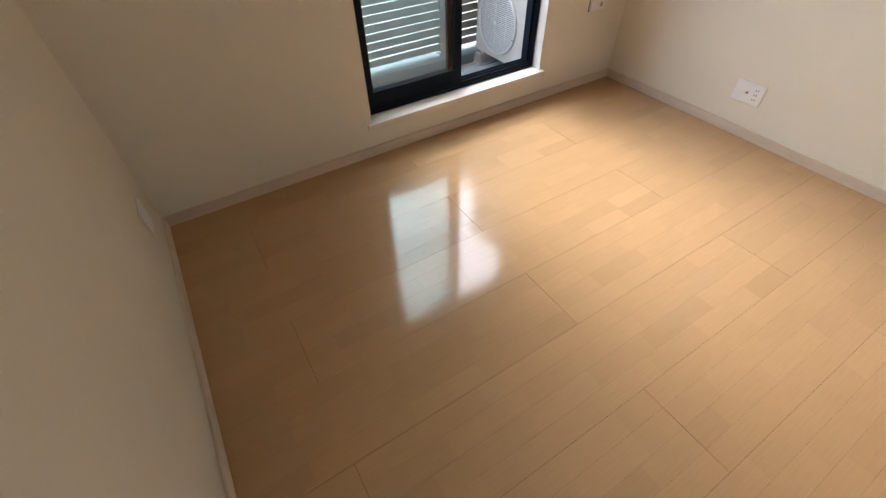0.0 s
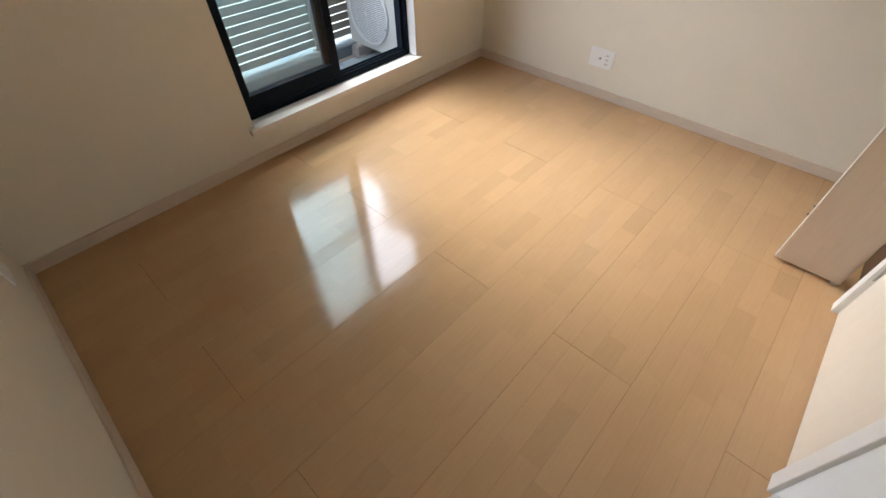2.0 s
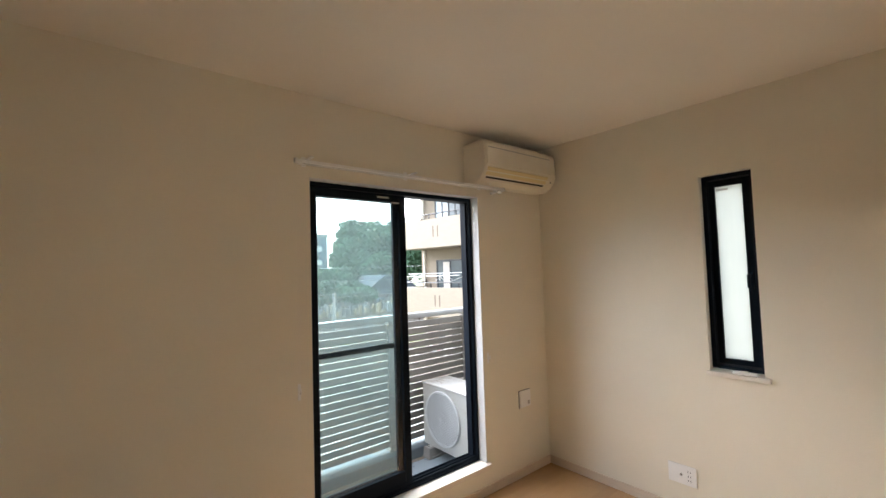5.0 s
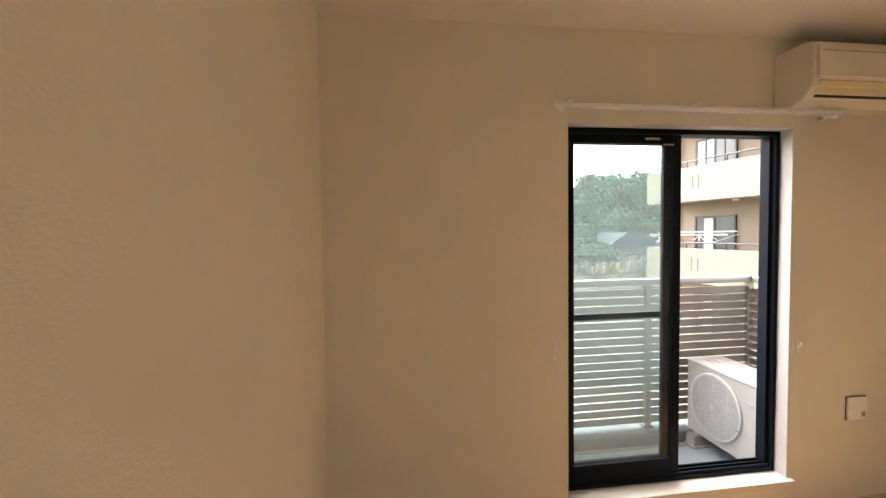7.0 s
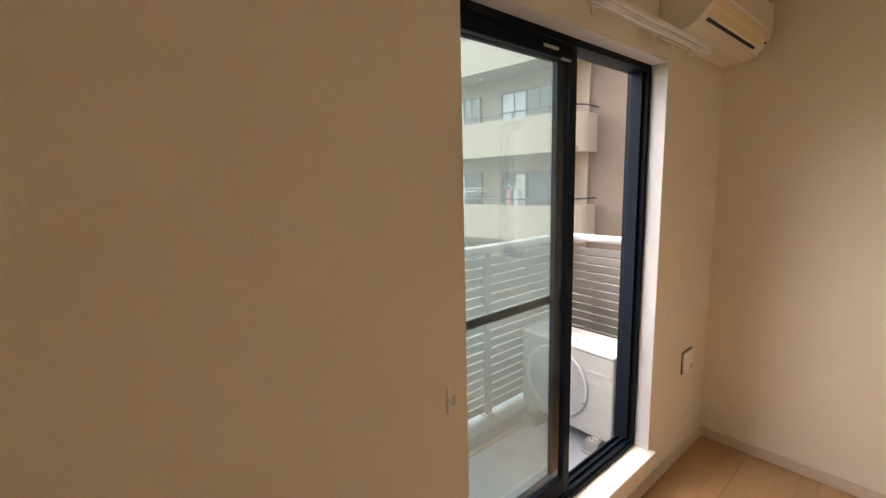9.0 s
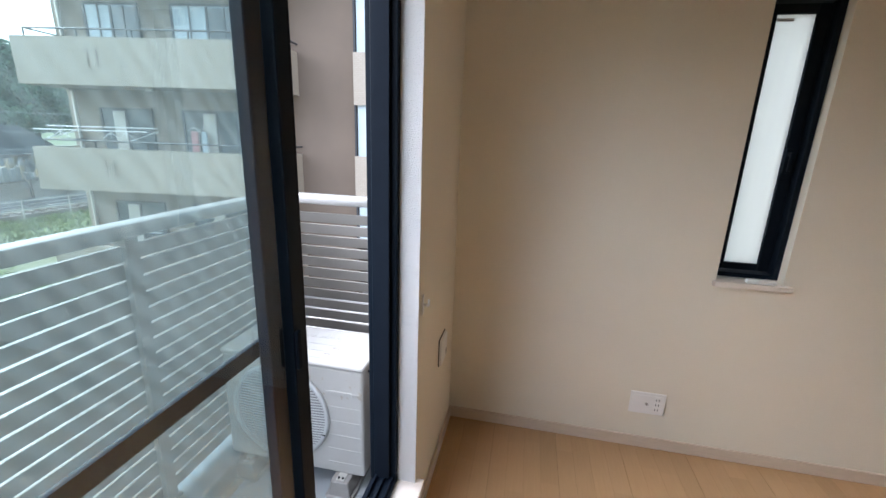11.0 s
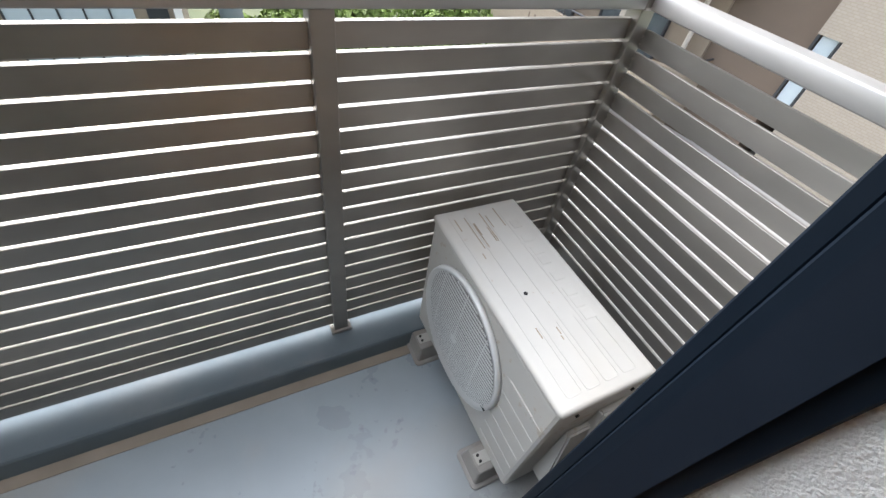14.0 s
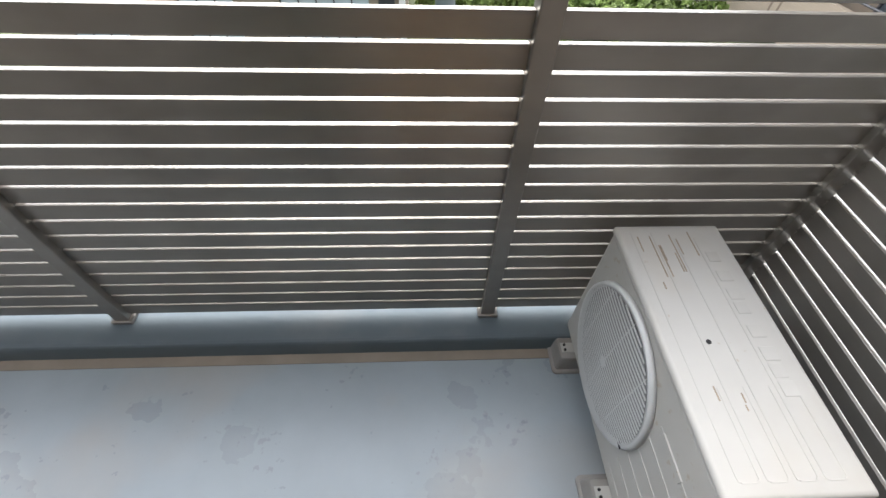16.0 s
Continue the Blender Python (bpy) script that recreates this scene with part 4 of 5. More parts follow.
def balcony(top):
    """Parapet with a rounded south end, slab, handrail and drain."""
    out = [(0.0, 0.0), (6.1, 0.0)]
    for i in range(1, 9):
        a = math.pi / 2 * i / 8
        out.append((6.1 + 0.95 * math.sin(a), 0.95 * (1 - math.cos(a))))
    out.append((7.05, 1.449))
    inner = [(s - 0.14 if k > 1 else s, d + (0.14 if k < len(out) - 2 else 0)) for k, (s, d) in enumerate(out)]
    bm = BM()
    zs = (top - 1.17, top)
    ring_pts = out + inner[::-1]
    lo = [bm.verts.new(fac(s, d, zs[0])) for s, d in ring_pts]
    hi = [bm.verts.new(fac(s, d, zs[1])) for s, d in ring_pts]
    m = len(ring_pts)
    for i in range(m):
        bm.faces.new((lo[i], lo[(i + 1) % m], hi[(i + 1) % m], hi[i]))
    k = len(out)
    for i in range(k - 1):
        bm.faces.new((hi[i], hi[i + 1], hi[m - 2 - i], hi[m - 1 - i]))
        bm.faces.new((lo[i + 1], lo[i], lo[m - 1 - i], lo[m - 2 - i]))
    fbox(bm, 0.0, 0.14, zs[0], 0.14, 1.35, top)
    bmesh.ops.recalc_face_normals(bm, faces=bm.faces)
    b = part("balcony", bm, FACADE, apt, "beige tiled balcony parapet with a rounded end")
    part("slab", fbox(BM(), 0.14, 0.14, zs[0] + 0.02, 6.9, 1.36, zs[0] + 0.16), FACADE2, b)
    bm = BM()
    pts = [fac(s, d + 0.07, top + 0.2) for s, d in out[:1] + out[1:]]
    pts[0] = fac(0.35, 0.07, top + 0.2)
    for a, c in zip(pts, pts[1:]):
        tube(bm, a, c, 0.025, 6)
    tube(bm, pts[0], fac(0.35, 1.35, top + 0.2), 0.02, 6)
    for s in (0.35, 1.8, 3.3, 4.8, 6.1):
        tube(bm, fac(s, 0.07, top - 0.01), fac(s, 0.07, top + 0.2), 0.022, 6)
    part("handrail", bm, RAILM, b, "black metal handrail")
    for s in (2.05, 2.30):
        part("slit", fbox(BM(), s, -0.003, top - 0.75, s + 0.06, 0.01, top - 0.3), BROWNW, b, "narrow recessed drain slit")


for z in LEV:
    balcony(z)


def apt_window(s0, s1, top, pale):
    z0, z1 = top - 1.0, top + 1.08
    w = part("window", fbox(BM(), s0, 1.30, z0, s1, 1.349, z1), DGLASS if not pale else SHOJI, apt, "pale sliding window" if pale else "dark sliding window")
    bm = BM()
    for a, b in ((s0 - 0.06, s0), (s1, s1 + 0.06), ((s0 + s1) / 2 - 0.03, (s0 + s1) / 2 + 0.03)):
        fbox(bm, a, 1.27, z0, b, 1.348, z1)
    fbox(bm, s0 - 0.06, 1.27, z1, s1 + 0.06, 1.348, z1 + 0.06)
    part("window_frame", bm, RAILM, w)
    mid = (s0 + s1) / 2
    if pale:
        part("pane", fbox(BM(), mid + 0.04, 1.292, z0 + 0.03, s1 - 0.02, 1.2995, z1 - 0.03), DGLASS, w, "half-shaded grey pane")
        for q in (s0 + 0.25 * (s1 - s0), s0 + 0.75 * (s1 - s0)):
            part("muntin", fbox(BM(), q - 0.02, 1.275, z0, q + 0.02, 1.2915, z1), RAILM, w)
    else:
        part("curtain", fbox(BM(), mid - 0.42, 1.292, z0 + 0.03, mid - 0.05, 1.2995, z1 - 0.03), PIPEM, w, "pale drawn curtain behind the glass")


for z in LEV:
    part("wing_corner", fbox(BM(), 8.72, 1.2, z + 1.42, 9.2, 1.9, z + 2.8), TILEF, apt, "beige tiled corner block")
    w = part("window", fbox(BM(), 8.80, 1.30, z, 9.199, 1.9, z + 1.419), SHOJI, apt, "tall grey corner window")
    for s in (8.72, 9.12):
        part("window_frame", fbox(BM(), s, 1.25, z, s + 0.05, 1.2995, z + 1.419), RAILM, w)
for i, z in enumerate(LEV):
    apt_window(1.05, 2.55, z, i == 2)
    apt_window(3.6, 5.6, z, i == 2)
    bm = BM()
    tube(bm, fac(0.25, 1.28, z - 1.0), fac(0.25, 1.28, z + 1.6), 0.05, 8)
    part("drain_pipe", bm, PIPEM, apt, "pale drain pipe")
    bm = BM()
    tube(bm, fac(6.35, 1.20, z - 1.0), fac(6.35, 1.20, z + 1.45), 0.06, 8)
    tube(bm, fac(6.35, 1.20, z + 1.45), fac(6.15, 1.0, z + 1.62), 0.06, 8)
    part("drain_pipe", bm, PIPEM, apt, "pale drain pipe")
    part("lamp", tube(BM(), fac(3.0, 0.8, z + 1.58), fac(3.0, 0.8, z + 1.66), 0.1, 12), PIPEM, apt, "round ceiling lamp")

# ---------------------------------------------------------------- ground and distance
bm = BM()
g = 1500
vs = [bm.verts.new(p) for p in ((-g, -g, GZ), (g, -g, GZ), (g, g, GZ), (-g, g, GZ))]
bm.faces.new(vs)
solid("ground", bm, GRASS, "weedy grass and bare earth", "ground", kind="structure")
solid("pavement", box(BM(), 0.4, -14, GZ - 0.1, 12, 11, GZ + 0.03), CONC, "pale concrete yard beside the house", "pavement", kind="structure")
solid("pavement", box(BM(), -16, 14, GZ - 0.1, -1.5, 18, GZ + 0.02), CONC, "pale concrete lane", "pavement", kind="structure")
solid("rail_bed", box(BM(), -80, 26.5, GZ - 0.1, 80, 31, GZ + 0.25), BALLAST, "brown railway ballast", "railway", kind="structure")


# ---------------------------------------------------------------- clutter on the neighbour's balcony
poles = thing("laundry_pole", fac(1.6, 0.6, 1.1), "white laundry poles on the neighbouring balcony", "laundry pole")
for d, z in ((0.35, 1.28), (0.75, 1.38)):
    part("pole", tube(BM(), fac(-0.25, d, z), fac(3.1, d, z + 0.02), 0.016, 6), PLAST, poles)
for s in (0.25, 2.7):
    part("bracket", tube(BM(), fac(s, 0.25, 1.05), fac(s, 1.33, 1.30), 0.014, 6), PLAST, poles)
for s, d in ((0.5, 0.4), (2.0, 0.4), (2.2, 0.7)):
    bm = BM()
    for k in range(6):
        a = k * 1.05
        tube(bm, fac(s, d, 1.26), fac(s + 0.22 * math.cos(a), d + 0.15 * math.sin(a), 1.10), 0.008, 4)
    tube(bm, fac(s, d, 1.26), fac(s, d, 1.36), 0.008, 4)
    part("clip_hanger", bm, PLAST, poles, "white clip hanger")
for s, m, w in ((3.95, CLOTH, 0.22), (4.25, SHOJI, 0.18)):
    wash = thing("hanging_shirt", fac(s, 1.15, 0.9), "faded shirt on a white hanger by the window", "laundry", "laundry on the neighbouring balcony")
    bm = BM()
    fbox(bm, s - w / 2, 1.13, 0.75, s + w / 2, 1.18, 1.35)
    bmesh.ops.bevel(bm, geom=list(bm.edges), offset=0.02, segments=1, affect="EDGES")
    part("cloth", bm, m, wash)
    bm = BM()
    tube(bm, fac(s - 0.2, 1.155, 1.36), fac(s, 1.155, 1.47), 0.01, 4)
    tube(bm, fac(s + 0.2, 1.155, 1.36), fac(s, 1.155, 1.47), 0.01, 4)
    tube(bm, fac(s, 1.155, 1.47), fac(s, 1.155, 1.6), 0.008, 4)
    part("hanger", bm, PLAST, wash)
for s, z, m in ((1.3, -1.75, PLAST), (1.5, -1.80, SHOJI), (1.75, -1.72, CLOTH), (2.1, -1.78, PLAST)):
    wash = thing("hanging_towel", fac(s, 0.5, z), "small towel hung out on the lowest balcony", "laundry", "laundry on the neighbouring balcony")
    bm = fbox(BM(), s - 0.09, 0.48, z - 0.25, s + 0.09, 0.51, z + 0.1)
    part("cloth", bm, m, wash)
low = thing("laundry_pole", fac(1.6, 0.5, -1.6), "white laundry pole on the lowest balcony", "laundry pole")
part("pole", tube(BM(), fac(0.2, 0.5, -1.63), fac(3.0, 0.5, -1.61), 0.016, 6), PLAST, low)

# ---------------------------------------------------------------- far block beyond the graveyard
far = thing("apartment_building", (28.4, 82.0, -2.6), "distant blue-grey flat-roofed apartment building beyond the trees", "building")
part("wall", box(BM(), 24.0, 78.0, -2.6, 32.7, 86.0, 9.0), BLUEG, far, "blue-grey rendered wall")
part("roof", box(BM(), 23.8, 77.8, 9.0, 32.9, 86.2, 9.5, 0.05, 1), PLASTG, far, "pale grey parapet round the flat roof")
for level in range(4):
    z = -1.4 + 2.75 * level
    part("balcony", box(BM(), 24.2, 77.1, z - 0.9, 31.2, 77.99, z + 0.1), TRIMW, far, "white balcony parapet")
    for x in (25.0, 27.2, 29.4):
        pane = part("window", box(BM(), x, 77.94, z + 0.1, x + 1.5, 77.995, z + 1.35), TRIMW, far)
        part("pane", box(BM(), x + 0.08, 77.92, z + 0.18, x + 1.42, 77.938, z + 1.27), DARK, pane)

# ---------------------------------------------------------------- trees and bushes
def leaf_cloud(bm, centre, radius, count, size, rng):
    """Small bent leaf clumps scattered over an uneven crown."""
    c = Vector(centre)
    rx, ry, rz = radius
    for _ in range(count):
        v = Vector((rng.gauss(0, 1), rng.gauss(0, 1), rng.gauss(0, 1))).normalized()
        lump = 0.78 + 0.32 * noise.noise(v * 2.3 + c * 0.37) + 0.12 * noise.noise(v * 6 + c)
        r = lump * rng.uniform(0.72, 1.0) ** 0.5
        p = c + Vector((v.x * rx * r, v.y * ry * r, v.z * rz * r))
        n1 = (v + Vector((rng.uniform(-0.8, 0.8), rng.uniform(-0.8, 0.8), rng.uniform(-0.2, 1.0)))).normalized()
        t1 = n1.orthogonal().normalized()
        t1.rotate(Matrix.Rotation(rng.uniform(0, 6.28), 3, n1))
        t2 = n1.cross(t1)
        s = size * rng.uniform(0.6, 1.4)
        q = [p + t1 * s, p + t2 * s * 0.6 + n1 * s * 0.25, p - t1 * s, p - t2 * s * 0.6 + n1 * s * 0.2]
        f = [bm.verts.new(x) for x in q]
        bm.faces.new(f[:3])
        bm.faces.new((f[0], f[2], f[3]))


def tree(x, y, ground, top, r, seed, label, count=2600, size=0.5):
    rng = random.Random(seed)
    count, size = int(count * 2.6), size * 0.55
    t = thing("tree", (x, y, ground), label, "tree")
    h = top - ground
    bm = BM()
    tube(bm, (x, y, ground - 0.1), (x + 0.1, y, ground + h * 0.45), 0.05 * r + 0.1, 8, 0.03 * r + 0.06)
    for k in range(6):
        a = k * 1.05 + rng.uniform(-0.3, 0.3)
        tube(bm, (x + 0.1, y, ground + h * (0.3 + 0.02 * k)), (x + r * 0.6 * math.cos(a), y + r * 0.6 * math.sin(a), ground + h * rng.uniform(0.55, 0.8)), 0.025 * r + 0.04, 6, 0.03)
    part("trunk", bm, BARK, t)
    bm = BM()
    zc = ground + h * 0.58
    leaf_cloud(bm, (x, y, zc), (r, r, h * 0.42), count, size, rng)
    for k in range(7):
        a = k * 0.9 + rng.uniform(-0.3, 0.3)
        leaf_cloud(bm, (x + r * 0.62 * math.cos(a), y + r * 0.62 * math.sin(a), zc + h * rng.uniform(-0.16, 0.24)), (r * 0.5, r * 0.5, h * 0.2), count // 5, size, rng)
    part("crown", bm, LEAF, t, "dense green crown")
    return t


tree(31.0, 55.0, -2.2, 9.9, 6.2, 1, "large broad green tree behind the graveyard", 3600, 0.55)
tree(26.2, 53.0, -2.2, 7.8, 3.9, 2, "tall green tree behind the graveyard", 2600, 0.45)
tree(39.0, 58.0, -2.2, 8.6, 5.0, 3, "large broad green tree behind the house", 3000, 0.55)
tree(27.5, 49.0, -2.3, 4.6, 3.8, 12, "bushy green tree behind the house", 2400, 0.4)
tree(20.5, 47.0, -2.4, 2.6, 3.2, 13, "bushy green tree above the gravestones", 2200, 0.36)
tree(18.6, 38.8, -2.8, 0.5, 2.3, 4, "round clipped tree beside the grey-roofed house", 2600, 0.26)
tree(14.8, 41.0, -2.8, 0.9, 2.2, 5, "round green tree among the gravestones", 2000, 0.28)
tree(9.5, 52.0, -2.4, 3.2, 3.2, 6, "broad green tree behind the graveyard", 2200, 0.4)
tree(1.0, 50.0, -2.4, 3.6, 3.4, 7, "broad green tree behind the graveyard", 2200, 0.4)
tree(-8.0, 48.0, -2.4, 4.0, 3.6, 8, "broad green tree behind the graveyard", 2200, 0.4)


def bush(x, y, r, h, seed):
    rng = random.Random(seed)
    b = thing("bush", (x, y, GZ), "bright green leafy garden shrub", "bush", "shrubs below the balcony")
    bm = BM()
    leaf_cloud(bm, (x, y, GZ + h * 0.45), (r, r, h * 0.6), 1100, 0.085, rng)
    part("crown", bm, LEAF2, b)
    bm = BM()
    for k in range(5):
        tube(bm, (x, y, GZ - 0.05), (x + r * 0.5 * math.cos(k * 1.3), y + r * 0.5 * math.sin(k * 1.3), GZ + h * 0.6), 0.03, 5, 0.012)
    part("stem", bm, BARK, b)


for k, (x, y, r, h) in enumerate(((0.6, 12.6, 0.7, 1.0), (1.9, 13.0, 0.9, 1.2), (3.2, 12.9, 0.9, 1.3), (4.5, 13.3, 1.0, 1.35), (5.8, 13.2, 0.95, 1.5), (6.6, 12.4, 0.8, 1.3), (2.6, 11.8, 0.7, 0.9), (4.0, 11.9, 0.8, 1.0), (-0.5, 12.9, 0.8, 0.9), (1.2, 13.9, 0.9, 1.2), (5.2, 12.2, 0.8, 1.1), (3.4, 14.2, 1.0, 1.3))):
    bush(x, y, r, h, 40 + k)
bm = BM()
rng = random.Random(9)
for _ in range(16000):
    x, y = rng.uniform(-12, 20), rng.choice((rng.uniform(21.2, 26.3), rng.uniform(23.5, 26.3)))
    if 8.0 < x < 11.5 and 21.8 < y < 23.6:
        continue
    hh, a = rng.uniform(0.06, 0.22) * (1 + 0.5 * math.sin(x * 1.7) * math.sin(y * 2.3)), rng.uniform(0, 3.14)
    dx, dy = 0.05 * math.cos(a), 0.05 * math.sin(a)
    lx2, ly2 = rng.uniform(-0.12, 0.12), rng.uniform(-0.12, 0.12)
    bm.faces.new([bm.verts.new(p) for p in ((x - dx, y - dy, GZ), (x + dx, y + dy, GZ), (x + lx2, y + ly2, GZ + hh))])
solid("long_grass", bm, WEED, "rough green weeds beside the railway", "grass", kind="stuff")

# ---------------------------------------------------------------- railway, fence, graveyard
railway = thing("railway_track", (0, 28.5, GZ + 0.25), "railway tracks with steel rails on ballast", "railway track")
for y in (27.2, 28.27, 29.4, 30.47):
    part("rail", box(BM(), -60, y - 0.035, GZ + 0.36, 60, y + 0.035, GZ + 0.50), STEEL, railway, "brown steel rail")
sleeper_me = mesh_of("sleeper", box(BM(), -0.11, -1.0, 0, 0.11, 1.0, 0.11, 0.01, 1), BALLAST)
bm = BM()
for k in range(170):
    x = -50 + 0.6 * k
    for y in (27.73, 29.93):
        if -6 < x < 22:
            o = new("sleeper", sleeper_me)
            o.parent = railway
            o.location = Vector((x, y, GZ + 0.25)) - base(railway)
        else:
            box(bm, x - 0.11, y - 1.0, GZ + 0.25, x + 0.11, y + 1.0, GZ + 0.36)
tagged(part("far_sleeper_bed", bm, BALLAST, railway), kind="stuff")
mesh_fence = thing("rail_fence", (0, 26.2, GZ), "pale steel pipe fence along the railway", "fence")
for z in (0.55, 1.05):
    part("pipe", tube(BM(), (-40, 26.2, GZ + z), (40, 26.2, GZ + z), 0.028, 6), PIPEM, mesh_fence)
post_me = mesh_of("post", tube(BM(), (0, 0, 0), (0, 0, 1.15), 0.035, 6), PIPEM)
for k in range(34):
    o = new("post", post_me)
    o.parent = mesh_fence
    o.location = (-40 + 2.4 * k, 0, 0)
for x, w in ((5.2, 0.32), (9.6, 0.42), (2.4, 0.3)):
    part("sign", box(BM(), x, 26.13, GZ + 0.75, x + w, 26.16, GZ + 1.05), PLAST, mesh_fence, "small white sign")
wallf = thing("board_fence", (0, 31.6, GZ), "weathered brown retaining fence of boards and posts", "fence")
bm = BM()
for k in range(100):
    for j in range(4):
        box(bm, -50 + k, 31.60, GZ + 0.35 * j, -50 + k + 0.985, 31.66, GZ + 0.35 * j + 0.335)
tagged(part("boarding", bm, FENCEM, wallf), kind="stuff")
post_me2 = mesh_of("post", box(BM(), -0.07, -0.08, 0, 0.07, 0.0, 1.55, 0.01, 1), BARK)
for k in range(40):
    o = new("post", post_me2)
    o.parent = wallf
    o.location = (-40 + 2.2 * k, -0.02, 0)
part("cap", box(BM(), -50, 31.55, GZ + 1.41, 50, 31.70, GZ + 1.47), BARK, wallf)
bm = BM()
extrude_profile(bm, [(31.7, GZ - 0.1), (31.7, GZ + 0.9), (60, GZ + 1.7), (140, GZ + 2.0), (140, GZ - 0.1)], "x", -120, 120)
solid("graveyard_ground", bm, GRASS, "gently rising graveyard ground", "ground", kind="structure")
rng = random.Random(21)
for name, material, count, label in (("gravestones", STONE, 900, "crowded grey gravestones on stepped plinths"), ("gravestones", STONE2, 420, "crowded tan gravestones and wooden tablets")):
    bm = BM()
    for k in range(count):
        x, y = rng.uniform(-14, 27), rng.uniform(32.4, 47)
        g0 = GZ + 0.9 + (y - 31.7) * 0.028
        h = rng.uniform(0.5, 1.35)
        w = rng.uniform(0.09, 0.17)
        box(bm, x - w * 1.6, y - w * 1.6, g0 - 0.05, x + w * 1.6, y + w * 1.6, g0 + h * 0.25)
        box(bm, x - w, y - w, g0 + h * 0.25, x + w, y + w, g0 + h)
        if k % 3 == 0:
            box(bm, x + 0.3, y, g0, x + 0.36, y + 0.03, g0 + h * 1.4)
    solid(name, bm, material, label, "gravestone", kind="stuff")

cone_thing = thing("traffic_cone", (8.6, 23.4, GZ), "orange and white traffic cone on bare earth", "traffic cone", "traffic cones round the dug earth")
part("base_plate", box(BM(), 8.42, 23.22, GZ, 8.78, 23.58, GZ + 0.04, 0.008, 1), ORANGE, cone_thing)
part("cone", tube(BM(), (8.6, 23.4, GZ + 0.04), (8.6, 23.4, GZ + 0.7), 0.14, 12, 0.025), ORANGE, cone_thing)
part("band", tube(BM(), (8.6, 23.4, GZ + 0.34), (8.6, 23.4, GZ + 0.50), 0.098, 12, 0.070), PLAST, cone_thing, "white band")
for x, y in ((9.3, 22.2), (10.3, 22.2), (10.7, 23.4), (11.4, 22.4)):
    copy_thing(cone_thing, pose(x, y, GZ))
solid("earth_heap", box(BM(), 8.2, 22.1, GZ, 11.5, 23.35, GZ + 0.10, 0.05, 2), mat("orange_earth", (0.36, 0.20, 0.115), 0.95, var=0.25, scale=3, stain=(0.25, 0.16, 0.10), stain_scale=1.2, stain_amount=0.5), "flat bed of orange-brown earth", "earth", at=(9.8, 22.7, GZ))

# ---------------------------------------------------------------- grey-roofed house, poles, wires, far block
hs = thing("house", (24.2, 42.0, -2.9), "small house with a grey tiled roof and pale pink walls", "house")
part("wall", box(BM(), 21.0, 41.0, -3.4, 27.5, 46.5, -0.9), PINKW, hs, "pale pink wall")
bm = BM()
extrude_profile(bm, [(20.2, -1.05), (20.6, -0.75), (22.3, 0.55), (23.3, 1.15), (25.3, 1.15), (26.4, 0.5), (28.2, -0.75), (28.5, -1.05)], "y", 40.3, 47.2)
part("roof", bm, ROOFT, hs, "grey tiled roof with curved eaves")
part("window", box(BM(), 22.2, 40.97, -2.4, 23.4, 40.995, -1.5), SHOJI, hs)
part("shed", box(BM(), 22.2, 39.2, -3.2, 25.2, 40.2, -1.9), mat("blue_sheet", (0.25, 0.32, 0.40), 0.7), hs, "pale blue lean-to")
blk = thing("office_block", (52, 137, GZ), "distant grey office block", "building")
part("wall", box(BM(), 46, 135, GZ, 57, 147, 12.5), mat("grey_block", (0.22, 0.25, 0.29), 0.7, var=0.08, scale=0.5), blk)
part("roof", box(BM(), 45.7, 134.7, 12.5, 57.3, 147.3, 13.1), CONC, blk)
for i in range(3):
    for j in range(4):
        part("window", box(BM(), 46.8 + 2.6 * i, 134.94, 1 + 2.9 * j, 48.6 + 2.6 * i, 134.99, 2.6 + 2.9 * j), DGLASS, blk)

up = thing("utility_pole", (-0.62, 8.6, GZ), "thick blue-grey utility pole close to the balcony", "utility pole")
part("pole", tube(BM(), (-0.62, 8.6, GZ), (-0.66, 8.6, 7.5), 0.20, 16, 0.14), mat("blue_grey_pole", (0.20, 0.24, 0.27), 0.6, var=0.1, scale=3), up, "", True)
part("band", tube(BM(), (-0.62, 8.6, GZ + 1.6), (-0.62, 8.6, GZ + 1.66), 0.205, 16), STEEL, up)
pm_thing = thing("railway_mast", (12.4, 30.9, GZ), "pale concrete railway mast", "utility pole", "masts along the railway")
part("mast", tube(BM(), (12.4, 30.9, GZ), (12.4, 30.9, -0.2), 0.16, 10, 0.12), CONC, pm_thing)
part("cap", tube(BM(), (12.4, 30.9, -0.2), (12.4, 30.9, -0.12), 0.15, 10), CONC, pm_thing)
for x in (3.4, 6.0):
    copy_thing(pm_thing, pose(x, 26.0, GZ - 1.2))
for x in (-40, 60):
    far_pole = thing("utility_pole", (x, 24.5, GZ), "tall concrete utility pole carrying cables", "utility pole", "poles carrying the cables")
    part("pole", tube(BM(), (x, 24.5, GZ), (x, 24.5, 5.2), 0.17, 10, 0.12), CONC, far_pole)
    for z in (2.6, 2.88, 3.7, 4.6):
        part("cross_arm", box(BM(), x - 0.05, 23.9, z - 0.05, x + 0.05, 25.1, z + 0.05), STEEL, far_pole)
for y, z in ((24, 0.95), (24, 0.12), (25, -0.15), (24.5, 1.85)):
    w = thing("overhead_cable", (10, y, z), "thin pale overhead cable", "cable", "cables over the railway")
    bm = BM()
    pts = [(-40 + 5 * k, y, z + 0.0011 * (-40 + 5 * k - 10) ** 2) for k in range(21)]
    for a, b in zip(pts, pts[1:]):
        tube(bm, a, b, 0.018, 5)
    part("strand", bm, STEEL, w)

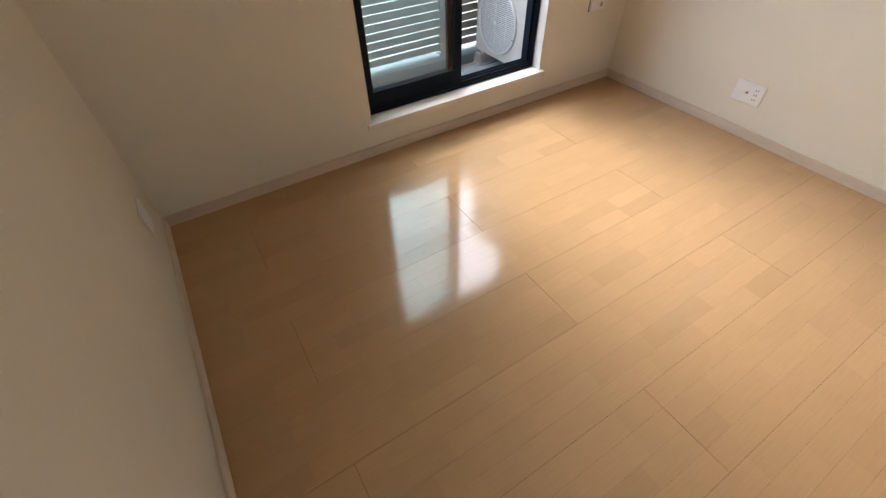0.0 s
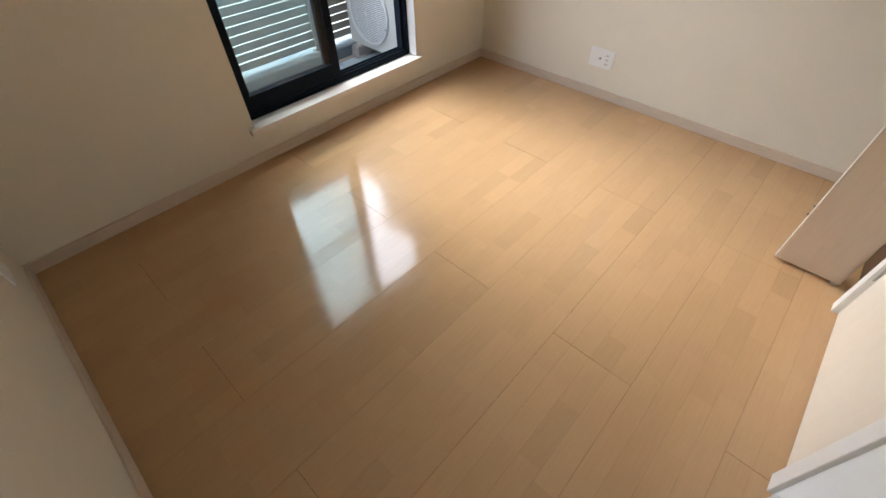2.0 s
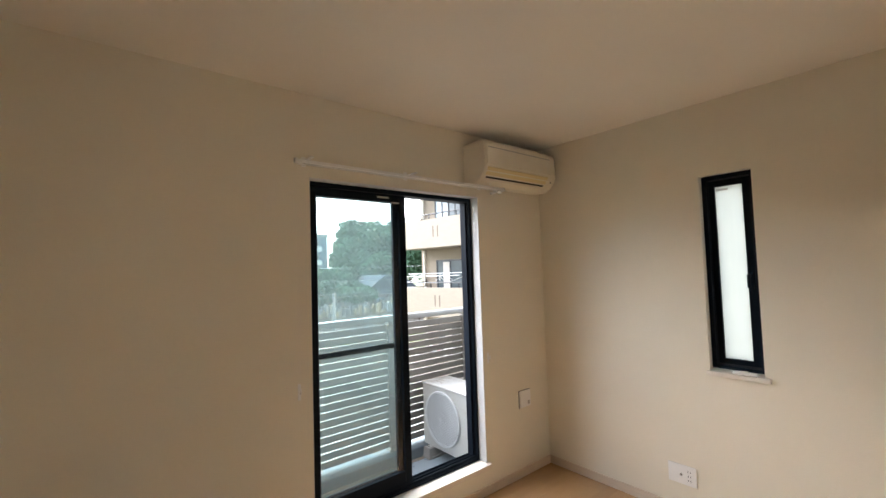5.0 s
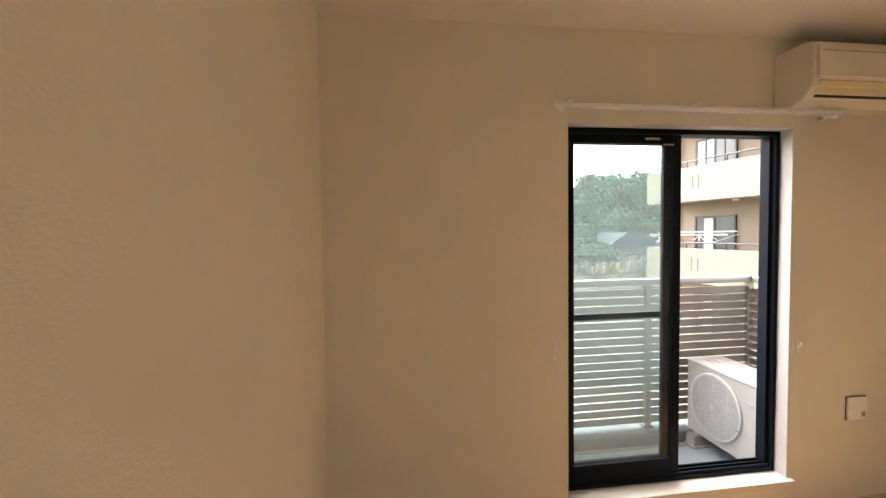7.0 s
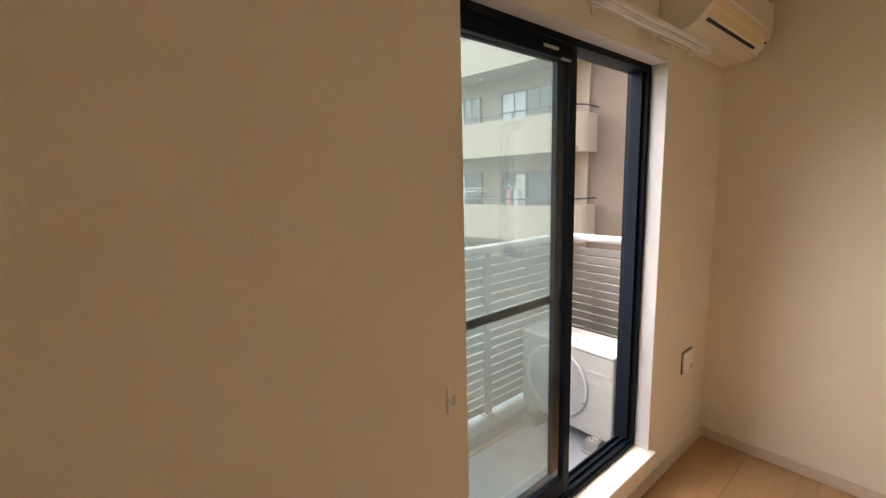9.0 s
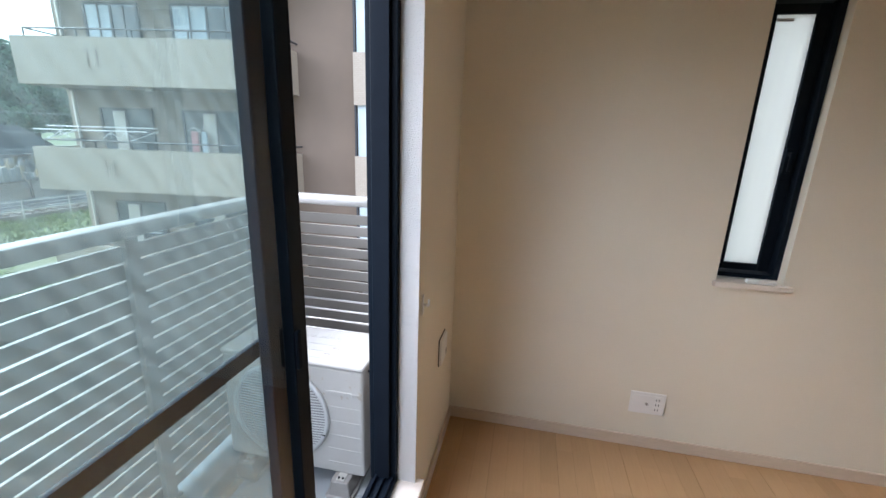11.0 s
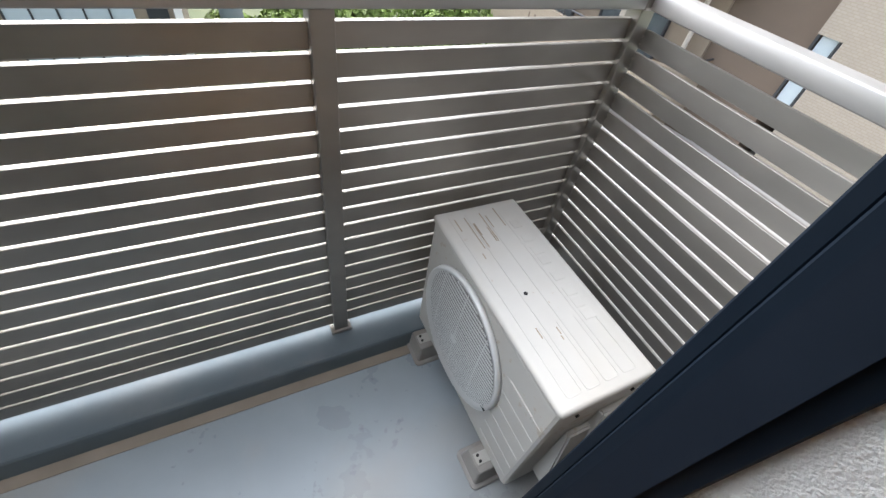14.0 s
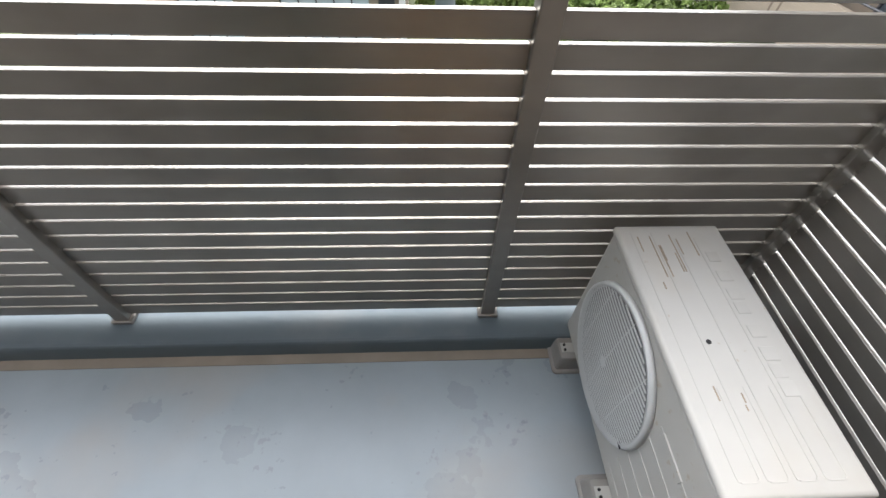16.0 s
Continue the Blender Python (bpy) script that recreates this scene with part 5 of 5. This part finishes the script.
# ---------------------------------------------------------------- low house opposite
lh = thing("house", (-5.4, 12, GZ), "beige house opposite with a row of pale windows", "house")
part("wall", box(BM(), -9.5, 9.6, GZ, -1.45, 15, 2.4), FACADE2, lh, "beige rendered wall")
part("roof", box(BM(), -9.8, 9.2, 2.4, -1.1, 15.3, 2.65), ROOFT, lh)
part("corner_trim", box(BM(), -1.53, 9.54, GZ, -1.40, 9.598, 2.39), PLAST, lh, "white corner trim")
for k, x in enumerate((-2.15, -4.9, -7.3)):
    n4 = 5 if k < 1 else 3
    for j in range(n4):
        x1 = x - 0.36 * j
        w = part("window", box(BM(), x1 - 0.33, 9.56, -2.9, x1, 9.597, -1.4), SHOJI, lh, "pale glass panel")
        part("window_frame", box(BM(), x1 - 0.36, 9.54, -2.9, x1 - 0.33, 9.597, -1.4), RAILM, w)
part("door", box(BM(), -1.95, 9.56, GZ, -1.62, 9.597, -1.5), RAILM, lh, "dark doorway")

# ---------------------------------------------------------------- floor planks
floor = tagged(new("floor", mesh_of("floor", box(BM(), XW, YS - 0.66, -0.25, 0, -0.0, -0.0035), JOINT)), "glossy light oak plank floor", "floor", kind="structure")
rng = random.Random(5)
edges = [0.0] + [-0.254 - 0.3085 * k for k in range(8)] + [YS - 0.04]
for r, (ya, yb) in enumerate(zip(edges, edges[1:])):
    cuts = [XW] + ([-1.765] if r % 2 == 0 else [-2.69, -0.86]) + [0.0]
    for xa, xb in zip(cuts, cuts[1:]):
        bm = BM()
        full = -0.254 - 0.3085 * (r - 1) if r else 0.0545
        for k in range(4):
            sa, sb = full - k * 0.0771, full - (k + 1) * 0.0771
            if sb >= ya or sa <= yb:
                continue
            sa, sb = min(sa, ya), max(sb, yb)
            x = xa + 0.0007
            end = xb - 0.0007
            step = rng.uniform(0.08, 0.3)
            while x < end - 0.001:
                nx = min(end, x + step)
                if end - nx < 0.06:
                    nx = end
                box(bm, x, sb + (0.0005 if k == 3 else 0.0002), -0.003, nx, sa - (0.0005 if k == 0 else 0.0002), 0.0)
                x, step = nx, rng.uniform(0.22, 0.36)
        part("plank", bm, WOOD, floor)
